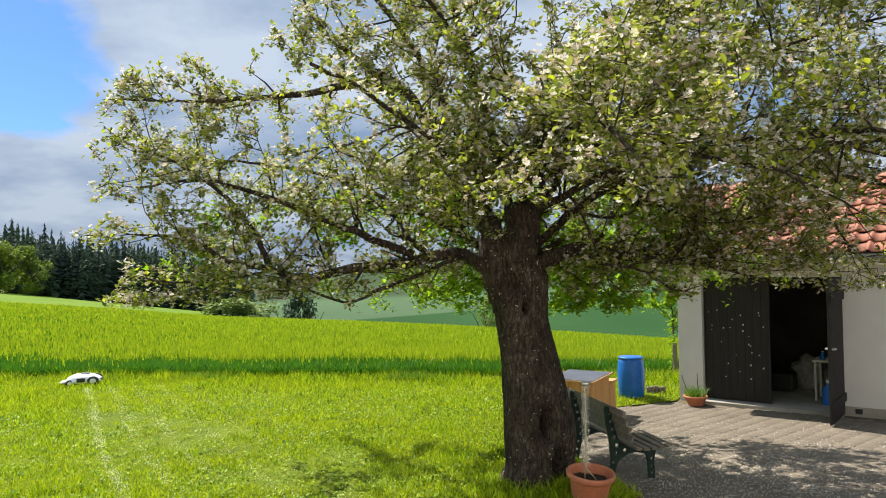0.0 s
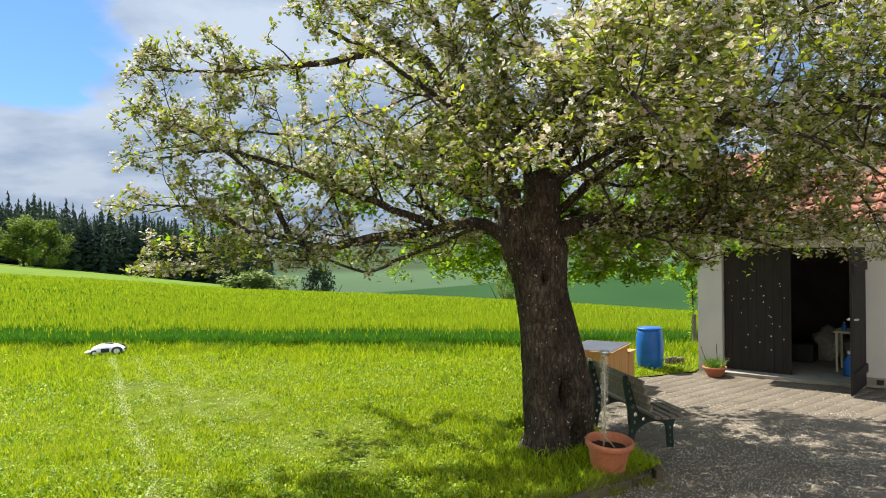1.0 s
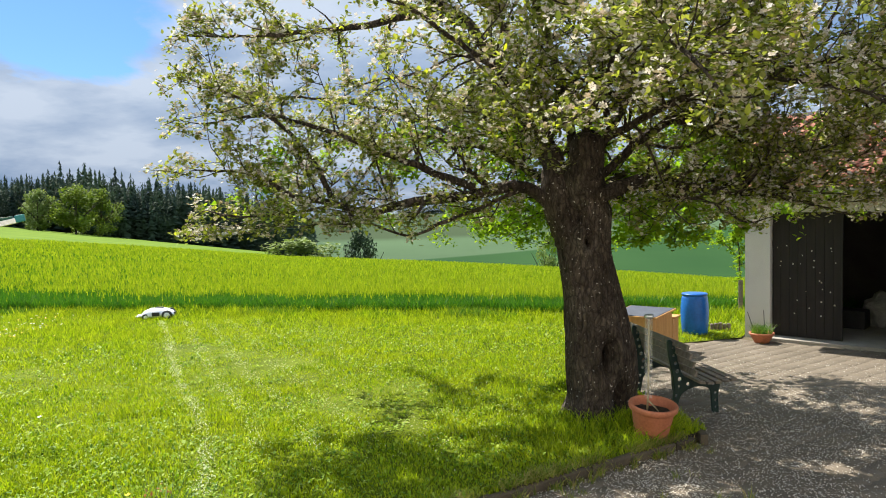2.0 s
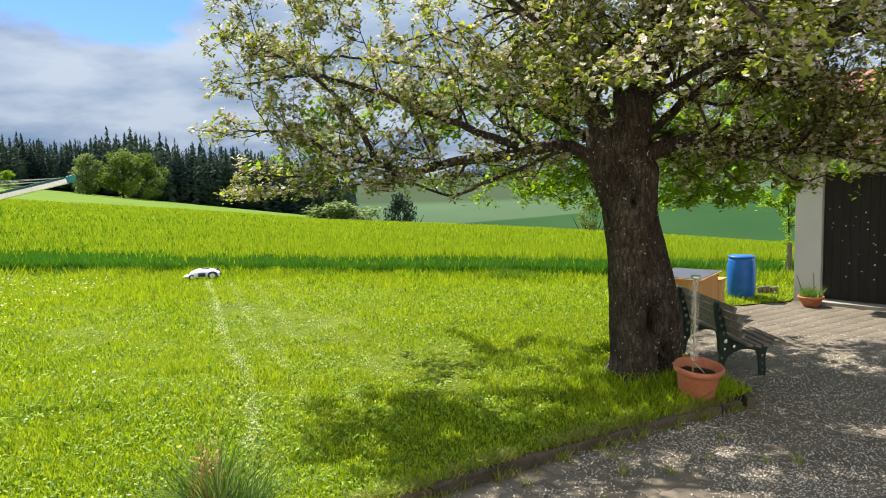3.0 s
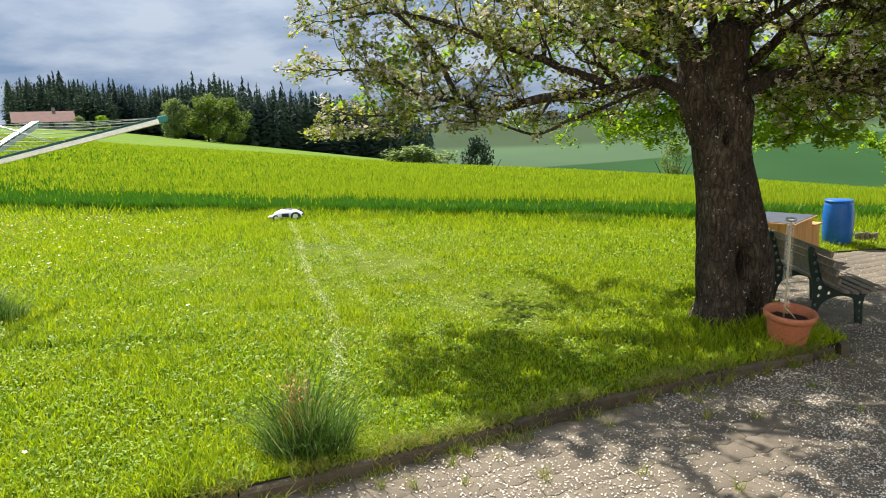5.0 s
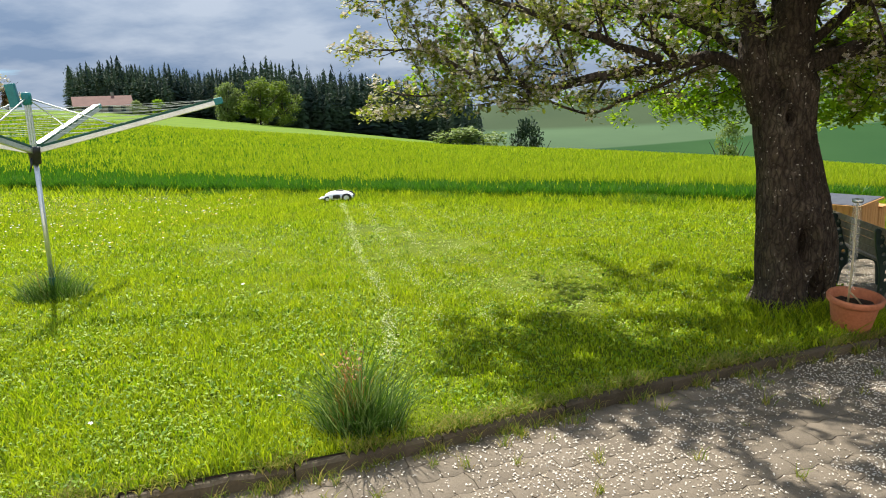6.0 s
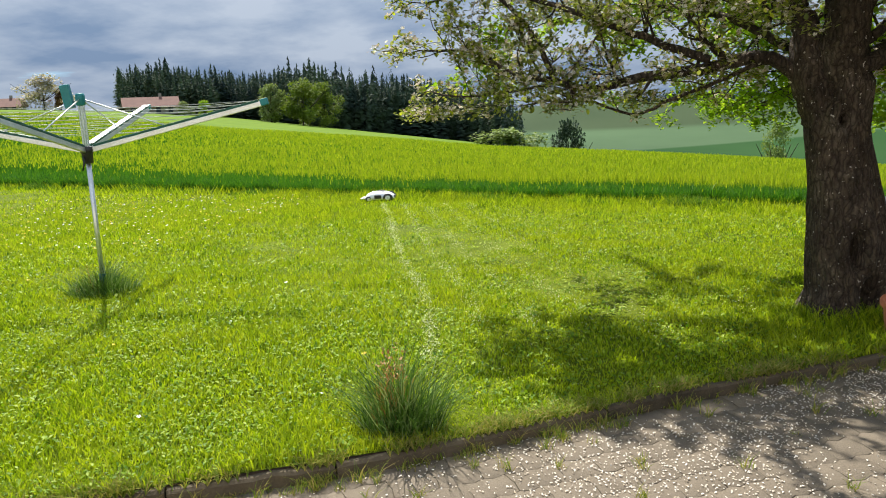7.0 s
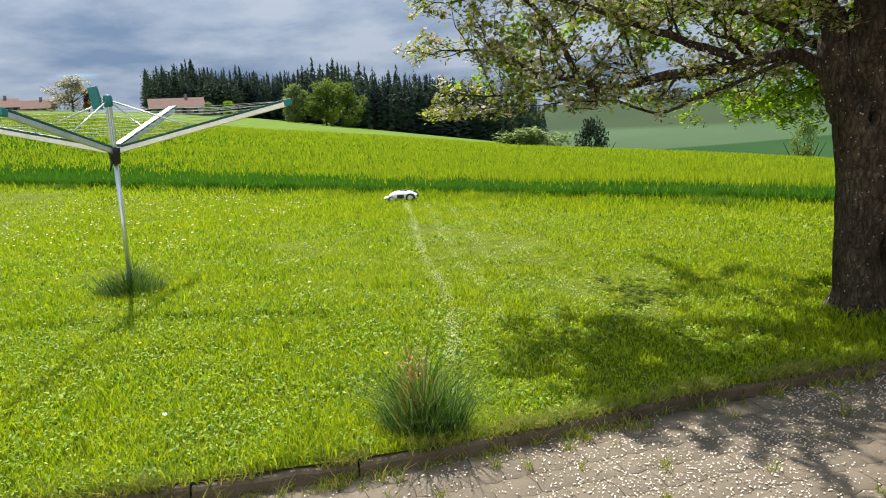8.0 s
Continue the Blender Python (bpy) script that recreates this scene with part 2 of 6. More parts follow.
def bark_material():
    m, nt, b = shader("bark", 0.92, 0, 0.25)
    v = coords(nt, (1, 1, 0.30))
    wob = blend(nt, 0.07, v, noise_col(nt, coords(nt), 9), "ADD")
    cracks = nt.nodes.new("ShaderNodeTexVoronoi")
    cracks.feature = "DISTANCE_TO_EDGE"
    cracks.inputs["Scale"].default_value = 26.0
    nt.links.new(wob, cracks.inputs["Vector"])
    furrow = ramp(nt, cracks.outputs["Distance"], (0.0, (0, 0, 0)), (0.10, (0.55, 0.55, 0.55)), (0.32, (1, 1, 1)))
    ridge = noise_tex(nt, wob, 30, 6, 0.62)
    plate = noise_tex(nt, coords(nt, (1, 1, 0.6)), 9, 4, 0.6)
    n1, n2 = noise_tex(nt, coords(nt), 3.0, 6), noise_tex(nt, coords(nt), 70, 5, 0.7)
    c = ramp(nt, n1, (0.3, (0.050, 0.037, 0.028)), (0.55, (0.095, 0.073, 0.056)), (0.75, (0.17, 0.14, 0.115)))
    c = blend(nt, 0.7, c, ramp(nt, ridge, (0.34, (0.3, 0.28, 0.26)), (0.5, (0.85, 0.83, 0.8)), (0.66, (1.5, 1.45, 1.38))), "MULTIPLY")
    c = blend(nt, 0.6, c, furrow, "MULTIPLY")
    c = blend(nt, 0.5, c, ramp(nt, plate, (0.35, (0.45, 0.42, 0.4)), (0.6, (1.1, 1.1, 1.1))), "MULTIPLY")
    # grey lichen and a few petals caught in the bark
    c = blend(nt, ramp(nt, n2, (0.60, (0, 0, 0)), (0.70, (0.35, 0.35, 0.35))), c, (0.26, 0.26, 0.22))
    speck = noise_tex(nt, coords(nt), 38, 1, 0.3)
    c = blend(nt, ramp(nt, speck, (0.735, (0, 0, 0)), (0.75, (0.8, 0.8, 0.8))), c, (0.55, 0.5, 0.44))
    nt.links.new(c, b.inputs["Base Color"])
    h = blend(nt, 0.25, blend(nt, 0.45, ridge, furrow), n2)
    bump(nt, b, h, 1.0, 0.035)
    return m


def noise_col(nt, vec, scale):
    n = nt.nodes.new("ShaderNodeTexNoise")
    n.inputs["Scale"].default_value = scale
    nt.links.new(vec, n.inputs["Vector"])
    return n.outputs["Color"]


M["bark"] = bark_material()


def paver_material():
    m, nt, b = shader("paver", 0.88, 0, 0.3)
    v = coords(nt, kind="Object")
    oi = nt.nodes.new("ShaderNodeObjectInfo")
    geo = nt.nodes.new("ShaderNodeNewGeometry")
    world = nt.nodes.new("ShaderNodeMapping")
    nt.links.new(geo.outputs["Position"], world.inputs["Vector"])
    n1, n2 = noise_tex(nt, world.outputs[0], 1.6, 5), noise_tex(nt, world.outputs[0], 120, 3)
    c = ramp(nt, n1, (0.28, (0.080, 0.063, 0.043)), (0.5, (0.125, 0.099, 0.070)), (0.75, (0.180, 0.146, 0.107)))
    own = nt.nodes.new("ShaderNodeMath"); own.operation = "FRACT"
    addn = nt.nodes.new("ShaderNodeMath"); addn.operation = "ADD"
    nt.links.new(oi.outputs["Random"], addn.inputs[0]); nt.links.new(geo.outputs["Random Per Island"], addn.inputs[1])
    nt.links.new(addn.outputs[0], own.inputs[0])
    c = blend(nt, 0.3, c, ramp(nt, own.outputs[0], (0.0, (0.080, 0.064, 0.046)), (1.0, (0.168, 0.138, 0.103))))
    c = blend(nt, 0.3, c, ramp(nt, n2, (0.35, (0.09, 0.073, 0.055)), (0.65, (0.31, 0.265, 0.21))))
    nt.links.new(c, b.inputs["Base Color"])
    bump(nt, b, n2, 0.5, 0.004)
    return m


M["paver"] = paver_material()


def ground_material(name, tones, scale, fine):
    m, nt, b = shader(name, 0.95, 0, 0.1)
    v = coords(nt)
    c = ramp(nt, noise_tex(nt, v, scale, 6, 0.6), *tones)
    c = blend(nt, 0.35, c, ramp(nt, noise_tex(nt, v, fine, 3), (0.3, tuple(x * 0.5 for x in tones[0][1])), (0.7, tones[-1][1])))
    nt.links.new(c, b.inputs["Base Color"])
    bump(nt, b, noise_tex(nt, v, fine, 3), 0.6, 0.03)
    return m


M["lawn_floor"] = ground_material("lawn_floor", ((0.3, (0.055, 0.085, 0.005)), (0.6, (0.115, 0.16, 0.007)), (0.8, (0.18, 0.205, 0.02))), 0.8, 25)
M["joint"] = ground_material("joint", ((0.3, (0.10, 0.08, 0.055)), (0.6, (0.16, 0.13, 0.09)), (0.8, (0.13, 0.13, 0.055))), 2.0, 40)


def land_material():
    """Farmland: strips of other crops, told apart by their place on the plan."""
    m, nt, b = shader("land", 0.95, 0, 0.1)
    geo = nt.nodes.new("ShaderNodeNewGeometry")
    sep = nt.nodes.new("ShaderNodeSeparateXYZ")
    nt.links.new(geo.outputs["Position"], sep.inputs[0])
    n = noise_tex(nt, coords(nt), 0.02, 5)
    near = ramp(nt, noise_tex(nt, coords(nt), 0.15, 6), (0.3, (0.085, 0.15, 0.010)), (0.7, (0.13, 0.20, 0.014)))

    def edge(a, bb, off, soft):
        """1 past the line a*x + b*y = off."""
        mx, my = nt.nodes.new("ShaderNodeMath"), nt.nodes.new("ShaderNodeMath")
        mx.operation, my.operation = "MULTIPLY", "MULTIPLY_ADD"
        mx.inputs[1].default_value, my.inputs[1].default_value = a, bb
        nt.links.new(sep.outputs["X"], mx.inputs[0]); nt.links.new(sep.outputs["Y"], my.inputs[0]); nt.links.new(mx.outputs[0], my.inputs[2])
        r = nt.nodes.new("ShaderNodeMapRange")
        r.inputs["From Min"].default_value, r.inputs["From Max"].default_value = off - soft, off + soft
        nt.links.new(my.outputs[0], r.inputs["Value"])
        return r.outputs[0]

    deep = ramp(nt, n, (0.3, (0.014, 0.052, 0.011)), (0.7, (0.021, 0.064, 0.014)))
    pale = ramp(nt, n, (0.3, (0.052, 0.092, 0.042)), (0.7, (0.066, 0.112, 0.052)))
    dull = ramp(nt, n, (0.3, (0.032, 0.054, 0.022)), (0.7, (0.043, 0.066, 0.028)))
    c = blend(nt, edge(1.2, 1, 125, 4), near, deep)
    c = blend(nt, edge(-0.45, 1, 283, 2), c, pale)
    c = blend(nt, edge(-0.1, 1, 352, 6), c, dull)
    nt.links.new(c, b.inputs["Base Color"])
    return m


M["land"] = land_material()


# ---------------------------------------------------------------- mesh tools
def mesh_object(name, data, material, parent=None, label=""):
    ob = new(name, data)
    if material is not None and not data.materials:
        data.materials.append(material)
    if parent is not None:
        ob.parent = parent
    if label:
        ob["label"] = label
    return ob


def part(name, bm, material, parent, label="", smooth=False):
    me = bpy.data.meshes.new(name)
    bm.normal_update()
    bm.to_mesh(me)
    bm.free()
    if smooth:
        me.polygons.foreach_set("use_smooth", np.ones(len(me.polygons), bool))
    return mesh_object(name, me, material, parent, label)


def raw_mesh(name, verts, faces, smooth=False):
    """A mesh from arrays of corners and of equal-sized faces."""
    verts, faces = np.asarray(verts, np.float32).reshape(-1, 3), np.asarray(faces, np.int32)
    me = bpy.data.meshes.new(name)
    me.vertices.add(len(verts))
    me.vertices.foreach_set("co", verts.ravel())
    k = faces.shape[1]
    me.loops.add(faces.size)
    me.loops.foreach_set("vertex_index", faces.ravel())
    me.polygons.add(len(faces))
    me.polygons.foreach_set("loop_start", np.arange(0, faces.size, k, dtype=np.int32))
    me.polygons.foreach_set("loop_total", np.full(len(faces), k, np.int32))
    if smooth:
        me.polygons.foreach_set("use_smooth", np.ones(len(faces), bool))
    me.update(calc_edges=True)
    return me


def thing(name, m=None):
    ob = new(name)
    ob.empty_display_size = 0.1
    if m is not None:
        ob.matrix_world = m
    return ob


def box(bm, size, at=(0, 0, 0), turn=None, bevel=0.0):
    m = Matrix.Translation(at) @ (turn if turn is not None else Matrix()) @ Matrix.Diagonal((*size, 1))
    r = bmesh.ops.create_cube(bm, size=1, matrix=m)
    if bevel:
        edges = list({e for v in r["verts"] for e in v.link_edges})
        bmesh.ops.bevel(bm, geom=edges, offset=bevel, segments=2, affect="EDGES", profile=0.6)
    return bm


def made_box(size, at=(0, 0, 0), turn=None, bevel=0.0):
    return box(bmesh.new(), size, at, turn, bevel)


def lathe(bm, profile, n=32, at=(0, 0, 0)):
    """A turned body from (radius, height) pairs."""
    rings = []
    for r, z in profile:
        rings.append([bm.verts.new((at[0] + r * math.cos(2 * math.pi * k / n), at[1] + r * math.sin(2 * math.pi * k / n), at[2] + z)) for k in range(n)])
    for a, b in zip(rings, rings[1:]):
        for k in range(n):
            bm.faces.new((a[k], a[(k + 1) % n], b[(k + 1) % n], b[k]))
    bm.faces.new(list(reversed(rings[0])))
    bm.faces.new(rings[-1])
    return bm


def tube_arrays(points, radii, n=8, rough=0.0, seed=0):
    """Corners and quads of a tapered tube along points."""
    P = np.asarray(points, float)
    R = np.asarray(radii, float)
    T = np.gradient(P, axis=0)
    T /= np.linalg.norm(T, axis=1, keepdims=True) + 1e-9
    ref = np.array([0, 0, 1.0]) if abs(T[0][2]) < 0.9 else np.array([1.0, 0, 0])
    U = np.cross(T, ref)
    U /= np.linalg.norm(U, axis=1, keepdims=True) + 1e-9
    V = np.cross(T, U)
    a = np.linspace(0, 2 * np.pi, n, endpoint=False)
    rr = R[:, None] * np.ones(n)
    if rough:
        rr = rr * (1 + rough * np.random.default_rng(seed).normal(size=rr.shape))
    verts = P[:, None] + rr[..., None] * (np.cos(a)[None, :, None] * U[:, None] + np.sin(a)[None, :, None] * V[:, None])
    i, k = np.meshgrid(np.arange(len(P) - 1), np.arange(n), indexing="ij")
    k2 = (k + 1) % n
    quads = np.stack([i * n + k, i * n + k2, (i + 1) * n + k2, (i + 1) * n + k], -1).reshape(-1, 4)
    return verts.reshape(-1, 3), quads


def tube(bm, points, radii, n=8):
    v, q = tube_arrays(points, radii, n)
    vs = [bm.verts.new(c) for c in v]
    for f in q:
        bm.faces.new([vs[i] for i in f])
    bm.faces.new(vs[:n][::-1] if n > 2 else vs[:n])
    bm.faces.new(vs[-n:])
    return bm


def smooth_line(points, step=0.1):
    """A rounded line through the points, in short steps."""
    P = np.asarray(points, float)
    P = np.vstack([2 * P[0] - P[1], P, 2 * P[-1] - P[-2]])
    out = []
    for a, b, c, d in zip(P, P[1:], P[2:], P[3:]):
        n = max(2, int(np.linalg.norm(c - b) / step))
        for t in np.linspace(0, 1, n, endpoint=False):
            out.append(0.5 * (2 * b + (c - a) * t + (2 * a - 5 * b + 4 * c - d) * t * t + (3 * b - a - 3 * c + d) * t ** 3))
    out.append(P[-2])
    return np.array(out)


class Heap:
    """Gathers many small pieces into one mesh."""

    def __init__(self):
        self.v, self.f, self.n = [], [], 0

    def add(self, v, f):
        self.v.append(v), self.f.append(np.asarray(f) + self.n)
        self.n += len(v)

    def mesh(self, name, smooth=False):
        return raw_mesh(name, np.concatenate(self.v), np.concatenate(self.f), smooth)


def stamp(shape, faces, at, yaw, scale, tilt=None):
    """Copies of one small shape at many places: arrays of corners and faces."""
    c, s = np.cos(yaw), np.sin(yaw)
    V = shape[None] * scale[:, None, None]
    if tilt is not None:
        ct, st = np.cos(tilt)[:, None], np.sin(tilt)[:, None]
        y, z = V[..., 1] * ct - V[..., 2] * st, V[..., 1] * st + V[..., 2] * ct
        V = np.stack([V[..., 0], y, z], -1)
    x, y = V[..., 0] * c[:, None] - V[..., 1] * s[:, None], V[..., 0] * s[:, None] + V[..., 1] * c[:, None]
    V = np.stack([x, y, V[..., 2]], -1) + at[:, None]
    F = faces[None] + (np.arange(len(at)) * len(shape))[:, None, None]
    return V.reshape(-1, 3), F.reshape(-1, faces.shape[1])


def blades(at, height, width, lean, rng, bent=True, way=None):
    """Grass blades standing at the places given."""
    n = len(at)
    yaw = rng.uniform(0, 2 * np.pi, n)
    way = rng.uniform(0, 2 * np.pi, n) if way is None else way
    side = np.stack([np.cos(yaw), np.sin(yaw), np.zeros(n)], -1) * (width / 2)[:, None]
    out = np.stack([np.cos(way), np.sin(way), np.zeros(n)], -1) * (lean * height)[:, None]
    up = np.zeros((n, 3)); up[:, 2] = height
    if not bent:
        V = np.stack([at - side, at + side, at + up + out], 1)
        return V.reshape(-1, 3), np.arange(3 * n).reshape(-1, 3)
    mid = at + up * 0.55 + out * 0.3
    V = np.stack([at - side, at + side, mid + side * 0.75, mid - side * 0.75, at + up * 0.95 + out], 1)
    b = (np.arange(n) * 5)[:, None]
    F = np.stack([b + [0, 1, 2], b + [0, 2, 3], b + [3, 2, 4]], 1).reshape(-1, 3)
    return V.reshape(-1, 3), F


# ---------------------------------------------------------------- the plan
KERB = [(-12.0, -1.2), (-8.0, 0.55), (-5.0, 1.95), (-2.71, 3.18), (-1.57, 3.84), (-0.68, 4.50), (0.38, 5.32), (1.45, 6.03), (2.36, 6.60)]
BORDER = [(2.36, 6.60), (2.52, 6.78), (2.50, 7.6), (2.35, 8.8), (2.75, 10.4), (3.6, 11.35), (4.9, 11.75), (5.02, 11.95)]
EYE_Z = 2.13


def edge_y(x):
    """Where the lawn ends and the field begins."""
    return 14.25 - 0.185 * x


def table(v, rows):
    return np.interp(v, [r[0] for r in rows], [r[1] for r in rows])


CREST = [(-75, 0.03), (-44, 0.007), (-31, -0.022), (-21, -0.040), (-12, -0.058), (8, -0.081), (21, -0.096), (60, -0.10)]
BEYOND = [(-75, 0.03), (-44, 0.010), (-38, 0.004), (-31, -0.0087), (-21, -0.034), (-12, -0.056), (-4, -0.085), (60, -0.10)]
CROP_TALL = 0.42


def land_height(x, y):
    """Height of the open land, by bearing and distance."""
    x, y = np.asarray(x, float), np.asarray(y, float)
    az, d = np.degrees(np.arctan2(x, y)), np.hypot(x, y) + 1e-6
    s, c = x / d, y / d
    de = np.where(c + 0.185 * s > 0.15, 14.25 / np.maximum(c + 0.185 * s, 0.15), 60.0)
    de = np.minimum(de, 50)
    zc = EYE_Z + table(az, CREST) * 66
    zb = EYE_Z + table(az, BEYOND) * 180
    u = np.clip((d - de) / (66 - de), 0, 1)
    z = 0.50 + (zc - 0.50) * u - CROP_TALL
    far = np.clip((d - 66) / (180 - 66), 0, 1)
    z = np.where(d > 66, zc - CROP_TALL * (1 - far) + (zb - zc) * far, z)
    # the hill across the valley
    hill = np.interp(d, [66, 130, 200, 290, 350, 430, 520, 1200, 4500], [-6, -16, -21, -17.2, -12.9, -1.5, -2.5, -30, -120])
    w = np.clip((az + 13) / 5, 0, 1)
    w = w * w * (3 - 2 * w)
    z = np.where(d > 66, z * (1 - w) + np.where(d > 100, hill, z + (hill - z) * np.clip((d - 66) / 34, 0, 1)) * w, z)
    left = EYE_Z + table(az, BEYOND) * 180 - (d - 180) * 0.004
    z = np.where(d > 180, left * (1 - w) + hill * w, z)
    inside = (d < de) | (np.abs(az) > 100)
    back = -0.09 - np.maximum(0, d - 60) * 0.02
    return np.where(inside, back, z)


def lawn_height(x, y):
    x, y = np.asarray(x, float), np.asarray(y, float)
    rise = 0.02 * np.sin(x * 0.7 + 1) * np.cos(y * 0.6) + 0.012 * np.sin(x * 2.1) * np.sin(y * 1.7 + 0.5)
    # level with the paving where no kerb holds the turf
    d = np.full(np.broadcast(x, y).shape, 9.0)
    for (x1, y1), (x2, y2) in zip(BORDER[2:], BORDER[3:]):
        t = np.clip(((x - x1) * (x2 - x1) + (y - y1) * (y2 - y1)) / ((x2 - x1) ** 2 + (y2 - y1) ** 2), 0, 1)
        d = np.minimum(d, np.hypot(x - x1 - t * (x2 - x1), y - y1 - t * (y2 - y1)))
    return 0.02 + (0.085 + rise) * np.clip(d / 0.9, 0, 1)


def inside_polygon(px, py, poly):
    ok = np.zeros(len(px), bool)
    for (x1, y1), (x2, y2) in zip(poly, poly[1:] + poly[:1]):
        cross = ((y1 > py) != (y2 > py)) & (px < (x2 - x1) * (py - y1) / ((y2 - y1) or 1e-9) + x1)
        ok ^= cross
    return ok


def kerb_line(step=0.08):
    P = smooth_line([(x, y, 0) for x, y in KERB], step)
    return P[:, :2]


def lawn_side(P, off):
    t = np.gradient(P, axis=0)
    t /= np.linalg.norm(t, axis=1, keepdims=True)
    return P + np.stack([-t[:, 1], t[:, 0]], -1) * off


LAWN = [tuple(p) for p in lawn_side(kerb_line(0.3), 0.05)] + BORDER[1:] + [(6.6, 13.7), (6.6, edge_y(6.6) + 0.9), (-30.0, edge_y(-30.0)), (-30.0, -1.2)]


def build_ground():
    az = np.radians(np.concatenate([np.arange(-70, 45, 0.4), np.arange(45, 290, 4)]))
    d = np.concatenate([[0.5, 6, 11], np.arange(12, 24, 0.4), np.arange(24, 66, 2), np.arange(66, 200, 6), np.arange(200, 560, 12), [700, 1000, 1600, 2600, 4400]])
    A, D = np.meshgrid(az, d)
    X, Y = D * np.sin(A), D * np.cos(A)
    V = np.stack([X, Y, land_height(X, Y)], -1).reshape(-1, 3)
    n, m = len(d), len(az)
    i, k = np.meshgrid(np.arange(n - 1), np.arange(m), indexing="ij")
    k2 = (k + 1) % m
    Q = np.stack([i * m + k, i * m + k2, (i + 1) * m + k2, (i + 1) * m + k], -1).reshape(-1, 4)[:, ::-1]
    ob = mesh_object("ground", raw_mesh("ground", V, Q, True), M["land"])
    tagged(ob, "rolling green farmland falling away into a valley with a far hillside", "ground", kind="structure")


def build_lawn():
    bm = bmesh.new()
    poly = [bm.verts.new((x, y, 0)) for x, y in LAWN]
    f = bm.faces.new(poly)
    bmesh.ops.triangulate(bm, faces=[f])
    for _ in range(2):
        bmesh.ops.subdivide_edges(bm, edges=[e for e in bm.edges if e.calc_length() > 1.2], cuts=1)
        bmesh.ops.triangulate(bm, faces=bm.faces[:])
    for v in bm.verts:
        v.co.z = float(lawn_height(v.co.x, v.co.y)) - 0.012
    bm.normal_update()
    for f in bm.faces:
        if f.normal.z < 0:
            f.normal_flip()
    # turf edge down to the bed of the paving
    rim = bmesh.new()
    for e in [e for e in bm.edges if e.is_boundary]:
        a, b = (rim.verts.new(v.co - Vector((0, 0, 0.003))) for v in e.verts)
        lo = [rim.verts.new((v.co.x, v.co.y, -0.06)) for v in (a, b)]
        rim.faces.new((a, b, lo[1], lo[0]))
    tagged(part("turf_edge", rim, M["soil"], None), "bare soil edge of the turf", "soil", kind="structure")
    me = bpy.data.meshes.new("lawn")
    bm.to_mesh(me); bm.free()
    ob = mesh_object("lawn", me, M["lawn_floor"])
    tagged(ob, "bright green garden lawn, freshly mown beside a longer unmown part", "lawn", kind="structure")
    return ob


def build_paving_bed():
    bm = bmesh.new()
    P = kerb_line(0.3)
    pts = [tuple(p) for p in P] + BORDER[1:] + [(7.9, 14.6), (20, 8), (18, -10), (-14, -10)]
    f = bm.faces.new([bm.verts.new((x, y, -0.0105)) for x, y in pts])
    bmesh.ops.triangulate(bm, faces=[f])
    bm.normal_update()
    for f in bm.faces:
        if f.normal.z < 0:
            f.normal_flip()
    me = bpy.data.meshes.new("pavement")
    bm.to_mesh(me); bm.free()
    ob = mesh_object("pavement", me, M["joint"])
    tagged(ob, "worn grey interlocking concrete pavers with mossy joints and fallen petals", "pavement", kind="structure")
    return ob, pts


def build_bounce_wall():
    """Closes the yard behind the eye: an unseen plain rendered wall added to bounce sunlight."""
    ob = part("wall_south", made_box((26, 0.36, 6.2), (2.0, -2.6, 3.04), bevel=0.01), M["bounce_plaster"], None)
    tagged(ob, "plain warm white wall added out of view to bounce sunlight", "wall", kind="structure")


M["bounce_plaster"] = surface("bounce_plaster", (0.70, 0.64, 0.54), (0.80, 0.75, 0.66), 0.8, 0.9, fine=90, relief=0.3, dist=0.004)
build_bounce_wall()
build_ground()
lawn = build_lawn()
pavement, PAVED = build_paving_bed()


